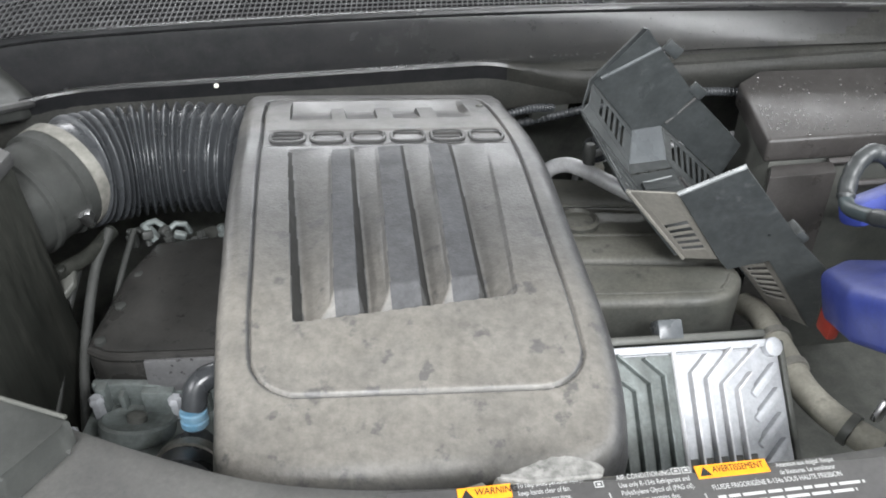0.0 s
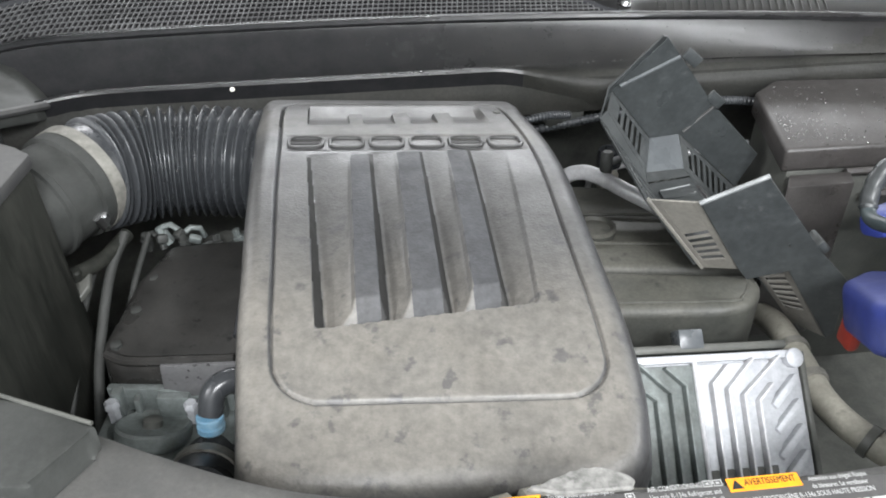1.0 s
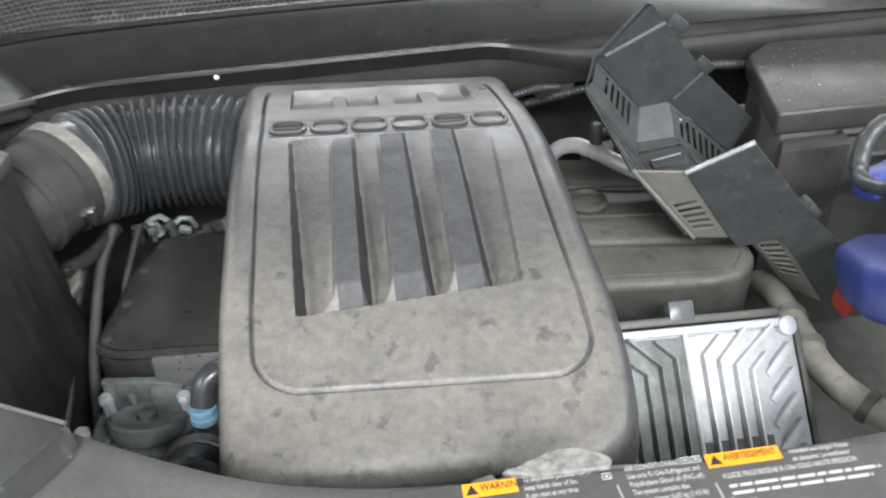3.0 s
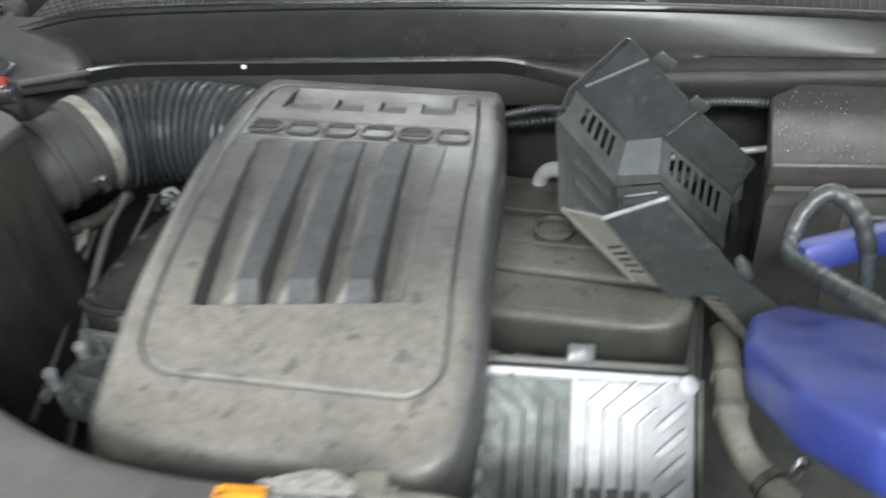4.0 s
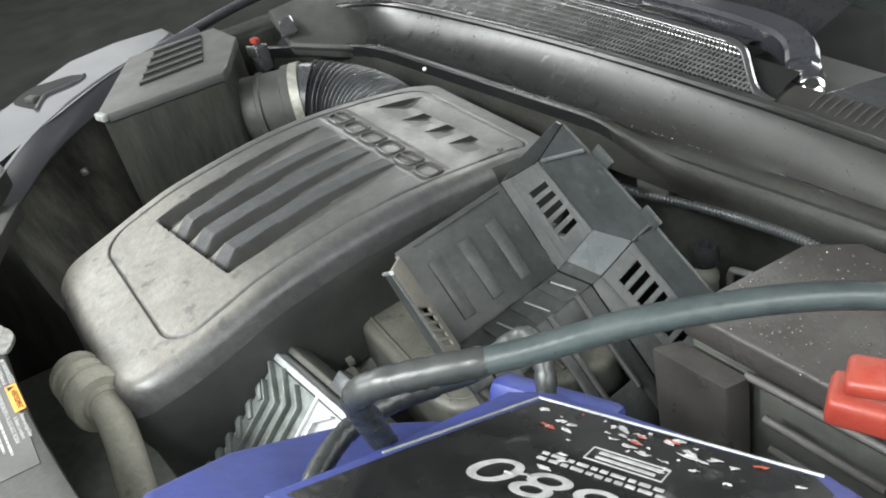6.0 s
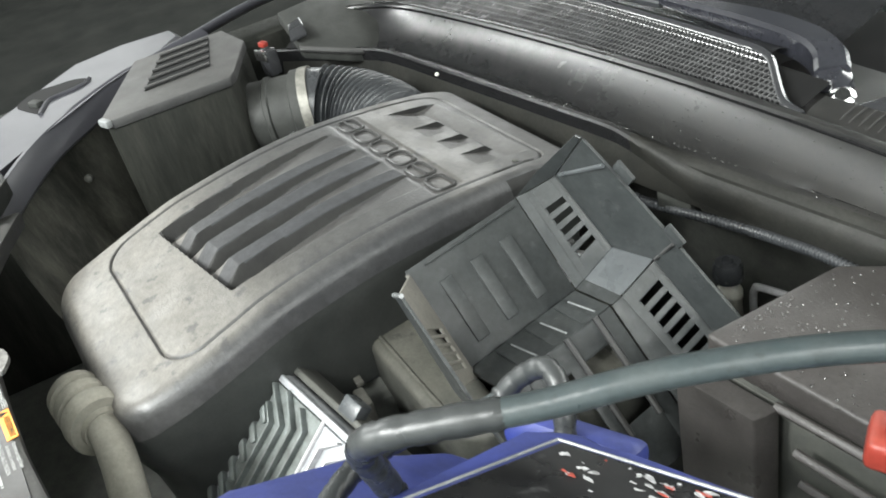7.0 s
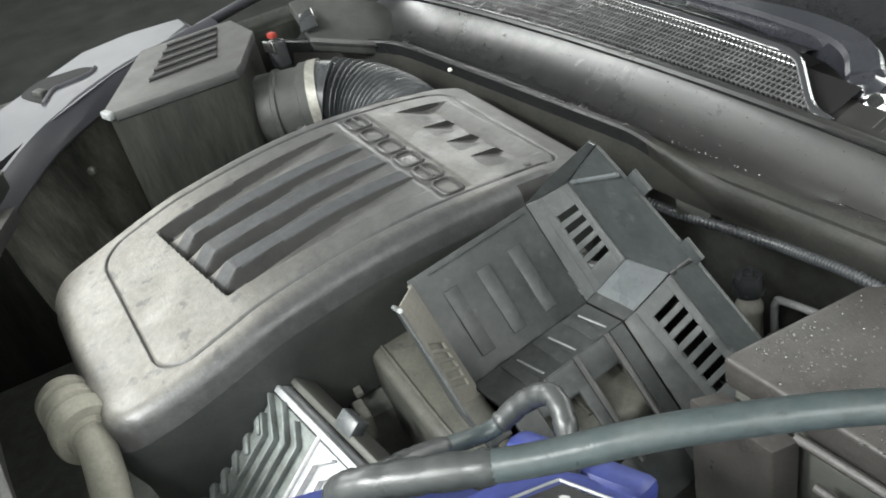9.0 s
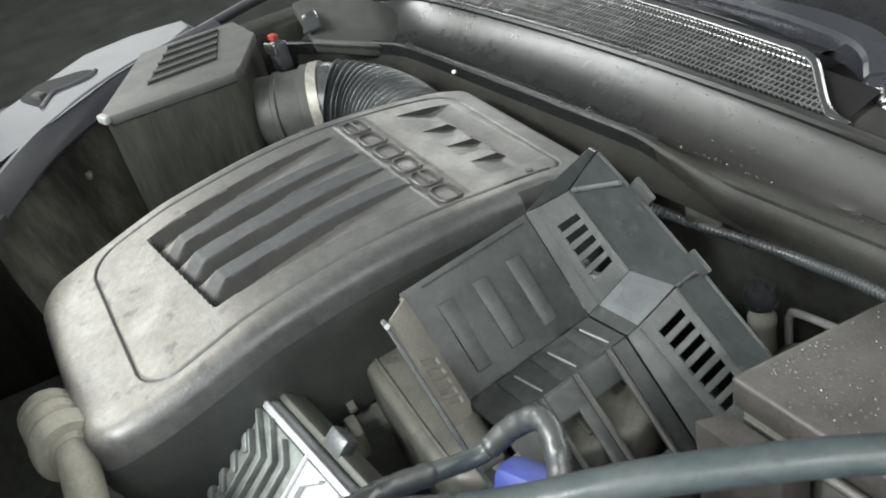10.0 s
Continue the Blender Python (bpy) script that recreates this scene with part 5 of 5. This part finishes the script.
    part("coupling", lathe(B(), [(0.016, 0), (0.023, 0.003), (0.027, 0.010), (0.028, 0.022), (0.0245, 0.0245), (0.0245, 0.029), (0.0285, 0.0315), (0.029, 0.046), (0.025, 0.0485), (0.025, 0.054), (0.0305, 0.0565), (0.0312, 0.062), (0.0312, 0.076), (0.0295, 0.080), (0.021, 0.081), (0.0195, 0.088)], m, 24), M_HOSE_TAN, t)


radiator_hose()


# ---- jump starter, its cable and clamp ----
def jump_starter():
    t = thing("jump_starter", (0.5, 0.6, 0.95), "blue portable jump starter with scratched black label, resting tilted", "jump starter")
    # label face up, its front side raised
    m = Matrix(((0.876, -0.448, -0.179, 0.47), (0.483, 0.813, 0.325, 0.629), (0.0, -0.371, 0.929, 1.112), (0, 0, 0, 1)))
    down = m.to_3x3() @ Vector((0, 0, -1))

    def slab(name, outline, top, thick, material, label="", bevel=0.0, seg=3):
        bm = prism(B(), [m @ Vector((u, v, top)) for u, v in outline], down * thick, bevel=bevel, seg=seg)
        return part(name, bm, material, t, label, smooth=38 if bevel else 0)

    slab("case", [(-0.042, -0.135), (-0.014, 0.008), (-0.010, 0.020), (0.014, 0.030), (0.028, 0.026), (0.046, 0.013), (0.19, 0.018), (0.212, 0.0), (0.212, -0.19), (-0.06, -0.19)], -0.002, 0.095, M_BLUE, bevel=0.008)
    bm = prism(B(), [m @ Vector(p) for p in ((-0.085, 0.088, -0.084), (-0.124, 0.084, -0.084), (-0.166, 0.02, -0.072), (-0.188, -0.08, -0.058), (-0.183, -0.155, -0.052), (-0.15, -0.19, -0.05), (-0.045, -0.19, -0.05), (-0.05, -0.05, -0.066))], down * 0.05, bevel=0.010, seg=3)
    part("side_case", bm, M_BLUE, t)
    slab("label_rim", [(-0.032, -0.114), (0.006, 0.008), (0.180, 0.012), (0.196, 0.0), (0.196, -0.175), (-0.05, -0.175)], 0.0015, 0.004, M_BLUE, bevel=0.0015, seg=2)
    slab("label", [(-0.020, -0.100), (0.013, 0.002), (0.174, 0.005), (0.186, -0.008), (0.186, -0.168), (-0.04, -0.168)], 0.0022, 0.0008, M_BLACK_LABEL, "scratched black label with worn white print")
    for a, b in (((-0.027, -0.107), (0.0095, 0.005)), ((0.0095, 0.005), (0.178, 0.0085))):
        bm = sweep(B(), [m @ Vector((*a, 0.0016)), m @ Vector((*b, 0.0016))], 0.0011, n=6)
        part("scuffed_edge", bm, M_SCUFF_GLINT, t, "pale scuffed rim edge")
    text("model_mark", "680", (0.106, -0.066, 0.0026), 0.040, 180, M_WHITE, t, 1.35, 0.25, plane=m)
    bm = B()
    rnd = random.Random(8)
    for r in range(2):
        x = 0.045
        while x < 0.115:
            w = rnd.uniform(0.003, 0.008)
            box(bm, (x + w / 2, -0.056 - 0.006 * r, 0.0024), (w, 0.0026, 0.0004), m)
            x += w + 0.0018
    part("small_print", bm, M_WHITE, t, "illegible white print", smooth=0)
    bm = B()
    for c, s in (((0.088, -0.048, 0.0024), (0.044, 0.0008, 0.0004)), ((0.088, -0.034, 0.0024), (0.044, 0.0008, 0.0004)), ((0.066, -0.041, 0.0024), (0.0008, 0.014, 0.0004)), ((0.110, -0.041, 0.0024), (0.0008, 0.014, 0.0004)), ((0.088, -0.038, 0.0024), (0.034, 0.0028, 0.0004)), ((0.088, -0.0437, 0.0024), (0.034, 0.0024, 0.0004))):
        box(bm, c, s, m)
    part("print_frame", bm, M_WHITE, t, "outlined print block", smooth=0)
    for name, mat, n, size, lab in (("paper_scrap", M_WHITE, 55, 0.0034, "torn pale sticker remains"), ("red_scrap", M_RED, 7, 0.003, "red sticker remains")):
        for _ in range(n):
            x, y = rnd.gauss(0.085, 0.04), rnd.uniform(-0.032, -0.002) if rnd.random() < 0.8 else rnd.uniform(-0.09, -0.03)
            x = max(0.022, min(0.17, x))
            s, turn = size * rnd.uniform(0.3, 1.9), rnd.uniform(-0.5, 0.5)
            pts = []
            for k in range(9):
                a, r = 2 * math.pi * k / 9, s * rnd.uniform(0.35, 1.25)
                u, v = r * math.cos(a), 0.38 * r * math.sin(a)
                pts.append((x + u * math.cos(turn) - v * math.sin(turn), y + u * math.sin(turn) + v * math.cos(turn), 0.0023 + (0.0003 if mat is M_RED else 0.0) + rnd.uniform(0, 0.0012)))
            part(name, prism(B(), [m @ Vector(p) for p in pts], -0.0003 * down), mat, t, lab, smooth=0)
    part("lug", box(B(), (-0.022, 0.092, -0.048), (0.105, 0.028, 0.026), m, bevel=0.008), M_BLUE, t)
    part("switch", box(B(), (0, 0, 0), (0.012, 0.022, 0.032), pose(0.356, 0.594, 0.958, 0, 0, 10), bevel=0.004), M_RED, t, "red switch")
    return t


jump_starter()


def taped(line, first, last, r, wobble):
    """A wrapped sleeve over a stretch of a cable."""
    run = line[first:last]
    rad = [r + wobble * math.sin(2.1 * k) * math.sin(0.7 * k) for k in range(len(run))]
    rad[0] = rad[-1] = r - 0.0011
    return sweep(B(), run, rad, n=14)


def jumper_cable():
    t = thing("jumper_cable", (0.46, 0.54, 1.06), "thick grey jumper cable arching over the bay", "cable", group="cables of the jump starter")
    pts = smooth_path([(0.455, 0.548, 1.07), (0.468, 0.540, 1.12), (0.481, 0.531, 1.165), (0.4895, 0.526, 1.192), (0.503, 0.533, 1.208), (0.522, 0.56, 1.215), (0.545, 0.60, 1.219), (0.575, 0.66, 1.226), (0.612, 0.74, 1.217), (0.66, 0.83, 1.185), (0.705, 0.90, 1.15), (0.72, 0.935, 1.11), (0.69, 0.922, 1.088), (0.655, 0.897, 1.074)], 10)
    part("cable", sweep(B(), pts, 0.0072, n=16), M_CABLE, t)
    part("sleeve", taped(pts, 12, 58, 0.0080, 0.0006), M_STRAP, t, "wrapped dark tape sleeve")
    t = thing("jumper_cable", (0.442, 0.489, 1.09), "dark grey jumper cable looping up beside the jump starter", "cable", group="cables of the jump starter")
    pts = smooth_path([(0.462, 0.472, 1.075), (0.442, 0.489, 1.100), (0.425, 0.505, 1.102), (0.405, 0.528, 1.097), (0.391, 0.552, 1.088), (0.379, 0.58, 1.076), (0.369, 0.612, 1.060), (0.364, 0.644, 1.050), (0.372, 0.668, 1.068), (0.391, 0.681, 1.082), (0.413, 0.677, 1.071), (0.428, 0.664, 1.042), (0.433, 0.648, 1.0)], 10)
    part("cable", sweep(B(), pts, 0.0066, n=16), M_CABLE, t)
    part("sleeve", taped(pts, 4, 60, 0.0078, 0.0006), M_STRAP, t, "wrapped dark tape sleeve")
    part("sleeve", taped(pts, 72, 112, 0.0080, 0.0007), M_STRAP, t, "wrapped dark tape sleeve")


jumper_cable()


def jumper_clamp():
    t = thing("jumper_clamp", (0.55, 0.81, 1.03), "red plastic jumper clamp lying on the fuse box lid", "clamp")
    m = pose(0.596, 0.850, 1.060, 0, 8, 35)
    bm = prism(B(), [m @ Vector(p) for p in ((-0.055, -0.016, 0.014), (0.10, -0.012, 0.034), (0.10, 0.012, 0.034), (-0.055, 0.016, 0.014))], m.to_3x3() @ Vector((0, 0, -0.014)), bevel=0.005, seg=3)
    part("upper_jaw", bm, M_RED, t)
    bm = prism(B(), [m @ Vector(p) for p in ((-0.062, -0.018, -0.004), (0.10, -0.014, -0.008), (0.10, 0.014, -0.008), (-0.062, 0.018, -0.004))], m.to_3x3() @ Vector((0, 0, -0.024)), bevel=0.006, seg=3)
    part("lower_jaw", bm, M_RED, t)
    bm = box(B(), (-0.01, 0, 0.0), (0.07, 0.012, 0.012), m, bevel=0.002)
    part("spring_plate", bm, M_STEEL, t)


jumper_clamp()


# ---- left-hand side of the engine ----
def valve_cover():
    t = thing("valve_cover", (-0.27, 0.64, 0.85), "grimy black valve cover beside the engine cover", "valve cover")
    bm = prism(B(), [(-0.335, 0.60, 0.92), (-0.315, 0.580, 0.918), (-0.19, 0.572, 0.93), (-0.19, 0.76, 0.94), (-0.31, 0.76, 0.925), (-0.33, 0.70, 0.92)], (0, -0.006, -0.05), bevel=0.012, seg=3)
    part("cover_body", bm, M_VALVE, t)
    bm = sweep(B(), smooth_path([(-0.325, 0.592, 0.918), (-0.30, 0.581, 0.920), (-0.25, 0.578, 0.925), (-0.20, 0.576, 0.930)], 6), 0.005, n=8)
    part("front_bead", bm, M_VALVE, t)
    # Paler panel put where light reaches the dark valve cover.
    bm = prism(B(), [(-0.268, 0.5735, 0.925), (-0.19, 0.5690, 0.935), (-0.19, 0.5670, 0.898), (-0.268, 0.5690, 0.890)], (0, -0.004, 0), bevel=0.0012)
    part("front_wall", bm, M_VALVE_LIT, t, "oil-spotted front wall, painted grey where light falls")
    bm = sweep(B(), smooth_path([(-0.205, 0.76, 0.945), (-0.202, 0.70, 0.955), (-0.20, 0.64, 0.95), (-0.20, 0.60, 0.935)], 8), 0.006, n=10)
    part("bead_hose", bm, M_GLOSS, t)
    rnd = random.Random(3)
    for k in range(22):
        bm = B()
        at = pose(-0.338 + 0.0068 * k + rnd.uniform(-0.004, 0.004), 0.768 + rnd.uniform(-0.010, 0.014), 0.908 + rnd.uniform(0, 0.024), rnd.uniform(-25, 25), rnd.uniform(-25, 25), rnd.uniform(-40, 40))
        if k % 3 == 0:
            lathe(bm, [(0.0065, -0.01), (0.0065, 0.004), (0.0045, 0.005), (0.0045, 0.012), (0.002, 0.013)], at, 6)
        elif k % 3 == 1:
            sweep(bm, [at @ Vector(p) for p in ((-0.012, 0, 0), (-0.004, 0.003, 0.006), (0.006, 0.0, 0.007), (0.014, -0.003, -0.004))], 0.0034, n=8)
        else:
            box(bm, (0, 0, 0), (rnd.uniform(0.008, 0.016), rnd.uniform(0.006, 0.012), rnd.uniform(0.006, 0.012)), at, bevel=0.0025)
        part("rail_fitting", bm, M_ALU_DULL if k in (3, 4, 7, 8, 9, 15) else M_BLACK, t)
    for k in range(3):
        y = 0.60 + 0.05 * k
        part("cover_bolt", lathe(B(), [(0.006, 0), (0.006, 0.006), (0.004, 0.007)], axis((-0.318 + 0.004 * k, y, 0.918), (0, 0, 1)), 6), M_BLACK, t)


valve_cover()


def front_accessory():
    t = thing("water_pump", (-0.25, 0.52, 0.85), "dull aluminium pump housing with bolts and ribs", "pump housing")
    part("casting", box(B(), (-0.262, 0.540, 0.848), (0.13, 0.070, 0.05), pose(0, 0, 0), bevel=0.008), M_ALU_DULL, t)
    part("disc", lathe(B(), [(0.030, -0.004), (0.033, 0.0), (0.034, 0.004), (0.034, 0.012), (0.031, 0.014), (0.027, 0.011), (0.010, 0.011)], axis((-0.272, 0.531, 0.874), (0.05, 0.42, 0.9)), 32), M_ALU_DULL, t)
    part("hub", lathe(B(), [(0.009, 0), (0.009, 0.006), (0.006, 0.008)], axis((-0.272, 0.5355, 0.884), (0.05, 0.42, 0.9)), 16), M_DARK, t)
    part("casting_wall", box(B(), (-0.262, 0.569, 0.882), (0.118, 0.008, 0.036), bevel=0.002), M_ALU_DULL, t)
    for x, w, h in ((-0.310, 0.010, 0.030), (-0.292, 0.006, 0.022), (-0.258, 0.030, 0.026), (-0.228, 0.006, 0.030), (-0.214, 0.008, 0.020)):
        part("casting_rib", box(B(), (x, 0.562, 0.872 + h / 2), (w, 0.012, h), bevel=0.002), M_ALU_DULL, t)
    for k in range(3):
        part("casting_rib", box(B(), (-0.325 + 0.020 * k, 0.508, 0.872), (0.005, 0.03, 0.014), bevel=0.0015), M_ALU_DULL, t)
    for x, y in ((-0.313, 0.552), (-0.322, 0.512), (-0.240, 0.553)):
        part("bolt", lathe(B(), [(0.006, -0.01), (0.006, 0.010), (0.0075, 0.0105), (0.0075, 0.014), (0.005, 0.017)], axis((x, y, 0.880), (0, 0, 1)), 6), M_ALU, t)
    bm = sweep(B(), smooth_path([(-0.185, 0.565, 0.915), (-0.202, 0.556, 0.922), (-0.214, 0.546, 0.917), (-0.217, 0.535, 0.900)], 8), 0.0115, n=16)
    part("elbow", bm, M_RUBBER, t, "black rubber elbow")
    part("blue_fitting", lathe(B(), [(0.0115, 0), (0.0125, 0.001), (0.0125, 0.005), (0.0108, 0.006), (0.0108, 0.009), (0.0125, 0.010), (0.0125, 0.015), (0.010, 0.018)], axis((-0.217, 0.533, 0.902), (0, -0.2, -1)), 20), M_BLUE_FIT, t, "pale blue coolant fitting")
    t2 = thing("thermostat_hose", (-0.2, 0.45, 0.84), "black coolant hose end with a ribbed clamp", "hose")
    m = axis((-0.218, 0.496, 0.858), (0.05, -0.9, 0.35))
    part("hose_end", lathe(B(), [(0.030, -0.03), (0.032, 0.0), (0.032, 0.03), (0.028, 0.034)], m, 24), M_RUBBER, t2)
    part("clamp_ring", lathe(B(), [(0.0325, -0.006), (0.0345, -0.006), (0.0345, 0.006), (0.0325, 0.006)], m, 24), M_BAND, t2)


front_accessory()


def fender_side():
    """The body ledge and the dirty liner beside the air filter box."""
    t = thing("fender_ledge", (-0.55, 0.45, 1.0), "shiny dark painted body ledge with an oval hole", "body ledge", kind="structure")
    bm = prism(B(), [(-0.335, 0.325, 1.08), (-0.47, 0.390, 1.08), (-0.590, 0.50, 1.08), (-0.65, 0.60, 1.08), (-0.70, 0.66, 1.08), (-0.76, 0.655, 1.08), (-0.775, 0.56, 1.08), (-0.755, 0.474, 1.08), (-0.60, 0.33, 1.08)], (0, 0, -0.03), bevel=0.012, seg=1)
    part("ledge", bm, M_PAINT, t, smooth=20)
    rim = smooth_path([(x, y, 1.0795) for x, y in ((-0.590, 0.388), (-0.625, 0.376), (-0.653, 0.389), (-0.673, 0.412), (-0.669, 0.438), (-0.665, 0.470), (-0.640, 0.490), (-0.618, 0.475), (-0.610, 0.446), (-0.604, 0.424), (-0.575, 0.412), (-0.552, 0.406))], 3)
    # No cut: a black plate on the ledge paints the opening's shade.
    part("hole", prism(B(), rim, (0, 0, 0.001), bevel=0.0002, seg=1), M_FLAT_BLACK, t, "flat black plate for the shade inside the opening")
    bm = sweep(B(), [p + Vector((0, 0, 0.0015)) for p in rim[18:]], 0.0035, n=8)
    part("rolled_lip", bm, M_PAINT, t)
    bm = box(B(), (0, 0, 0), (0.024, 0.014, 0.010), pose(-0.598, 0.405, 1.084, 0, 0, 30), bevel=0.003)
    part("clip", bm, M_BLACK, t)
    inner = smooth_path([(-0.27, 0.318, 0), (-0.335, 0.338, 0), (-0.47, 0.404, 0), (-0.590, 0.512, 0), (-0.65, 0.61, 0), (-0.69, 0.69, 0)], 6)
    bm = B()
    grid(bm, [[(p.x + a, p.y + 0.6 * a, z) for a, z in ((-0.006, 1.081), (0.0, 1.081), (0.008, 1.074), (0.020, 1.050), (0.018, 1.046))] for p in inner])
    part("bevel_strip", bm, M_PAINT, t)
    bm = B()
    grid(bm, [[(p.x + 0.012 + 0.012 * k + 0.006 * math.sin(1.3 * n + 1.1 * k), p.y + 0.010 * k + 0.004 * math.sin(0.9 * n - k), 1.052 - 0.055 * k) for k in range(10)] for n, p in enumerate(inner)])
    bmesh.ops.solidify(bm, geom=bm.faces[:], thickness=0.004)
    liner = thing("fender_liner", (-0.42, 0.45, 0.7), "crumpled streaked muddy liner beside the filter box", "liner")
    part("side_sheet", bm, M_LINER, liner)
    for f, k in ((0.45, 1), (0.6, 3)):
        p = inner[int(f * len(inner))]
        part("push_pin", lathe(B(), [(0.006, -0.004), (0.006, 0.002), (0.003, 0.004)], axis((p.x + 0.016 + 0.012 * k, p.y + 0.010 * k, 1.052 - 0.055 * k), (0.8, -0.5, 0.2)), 12), M_DARK, liner, "dull round push pin")
    bm = sweep(B(), smooth_path([(-0.385, 0.66, 0.95), (-0.36, 0.70, 0.945), (-0.345, 0.74, 0.95)], 6), 0.008, n=10)
    solo("breather_pipe", bm, M_GRIME, "small grimy breather pipe under the hose", "pipe")
    bm = sweep(B(), smooth_path([(-0.70, 0.665, 1.068), (-0.715, 0.80, 1.085), (-0.73, 0.95, 1.085)], 8), 0.014, n=12, flat=0.5)
    solo("fender_rail", bm, M_PAINT, "dark painted rail along the fender top", "rail")
    t = thing("hood_hinge", (-0.66, 0.95, 1.06), "dark metal hood hinge at the cowl corner", "hinge")
    part("hinge_plate", box(B(), (0, 0, 0), (0.10, 0.05, 0.03), pose(-0.645, 0.945, 1.065, 0, 0, 15), bevel=0.01), M_BLACK, t)
    part("hinge_arm", sweep(B(), smooth_path([(-0.63, 0.94, 1.08), (-0.72, 0.97, 1.12), (-0.85, 0.96, 1.12)], 8), 0.010, n=10), M_GLOSS, t)
    part("hinge_bolt", lathe(B(), [(0.008, 0), (0.008, 0.008), (0.005, 0.01)], axis((-0.61, 0.93, 1.08), (0.2, -0.3, 1)), 8), M_STEEL, t)

    for k, pts in enumerate((((-0.345, 0.735, 0.955), (-0.352, 0.69, 0.93), (-0.350, 0.62, 0.88), (-0.340, 0.56, 0.83), (-0.335, 0.50, 0.78)),
                             ((-0.372, 0.70, 0.93), (-0.375, 0.65, 0.90), (-0.368, 0.58, 0.86), (-0.365, 0.50, 0.82)),
                             ((-0.335, 0.77, 0.93), (-0.338, 0.70, 0.90), (-0.34, 0.62, 0.84), (-0.33, 0.55, 0.78)))):
        line = smooth_path(pts, 24)
        rad = [0.0052 - 0.001 * k + 0.0003 * (i % 2) for i in range(len(line))]
        solo("loom_tube", sweep(B(), line, rad, n=10), M_BLACK, "grimy black loom tube in the gap beside the engine", "loom tube", group="tubes beside the valve cover")
    t = thing("torn_bracket", (-0.375, 0.655, 0.93), "dirty torn plastic bracket beside the intake neck", "bracket")
    bm = prism(B(), [(-0.385, 0.69, 0.945), (-0.366, 0.684, 0.95), (-0.362, 0.665, 0.94), (-0.378, 0.64, 0.925), (-0.392, 0.65, 0.925)], (0.002, 0.002, -0.006), bevel=0.0015)
    part("plate", bm, M_DARK, t)
    part("stud", lathe(B(), [(0.005, 0), (0.005, 0.010), (0.003, 0.012)], axis((-0.374, 0.672, 0.944), (0.1, -0.2, 1)), 8), M_GRIME, t)


fender_side()


def engine_block():
    bm = B()
    box(bm, (-0.08, 0.71, 0.75), (0.44, 0.26, 0.30), bevel=0.03)
    box(bm, (0.18, 0.74, 0.74), (0.28, 0.28, 0.2), bevel=0.03)
    solo("engine_block", bm, M_DEEP, "oily dark engine block under the covers", "engine block")


engine_block()
tagged(drops("water_drops", 200, lambda r: (lambda x: (x, y_bot(x) + 0.024 + 0.03 * r.random(), 1.0187))(r.uniform(-0.45, 0.6)), 9, 0.0009), "clear water drops along the cowl tray", "water drops", kind="stuff")


def hose_bead(r):
    """A place on the upper side of the intake hose."""
    line = [(-0.374, 0.786, 0.997), (-0.344, 0.811, 0.991), (-0.300, 0.827, 0.987), (-0.25, 0.832, 0.984)]
    k = r.randrange(3)
    f, a = r.random(), r.uniform(-1.3, 0.5)
    p = Vector(line[k]).lerp(Vector(line[k + 1]), f)
    return (p.x, p.y + 0.0605 * math.sin(a), p.z + 0.0605 * math.cos(a))


tagged(drops("water_drops", 140, hose_bead, 21, 0.0008), "clear water beads on the corrugated hose", "water drops", kind="stuff")
tagged(drops("water_drops", 160, lambda r: (lambda x: (x, y_bot(x) + 0.003 + 0.003 * r.random(), 1.0314))(r.triangular(-0.45, 0.6, -0.05)), 31, 0.0008), "fine water beads along the cowl lip", "water drops", kind="stuff")


def harness_plug():
    t = thing("harness_plug", (0.335, 0.93, 0.90), "dusty yellow harness plug beside the fuse box", "plug")
    m = axis((0.336, 0.925, 0.915), (-0.1, -0.2, 1))
    part("plug_cap", lathe(B(), [(0.009, 0), (0.010, 0.004), (0.010, 0.018), (0.007, 0.024)], m, 14), M_YELLOW, t)
    part("plug_collar", lathe(B(), [(0.012, -0.02), (0.012, 0.002), (0.0105, 0.004)], m, 14), M_DARK, t, "dark collar")
    part("plug_wire", sweep(B(), smooth_path([(0.338, 0.928, 0.90), (0.345, 0.935, 0.87), (0.350, 0.95, 0.82)], 6), 0.005, n=8), M_RUBBER, t)


harness_plug()
tagged(drops("water_drops", 420, lambda r: (lambda x, f: (x, y_bot(x) + (y_top(x) - y_bot(x)) * f, 1.0206 + 0.0395 * max(0.0, (f - 0.40) / 0.53) ** 1.25))(r.uniform(-0.5, 0.6), r.uniform(0.2, 0.9)), 47, 0.0007), "fine water beads scattered over the cowl panel", "water drops", kind="stuff")
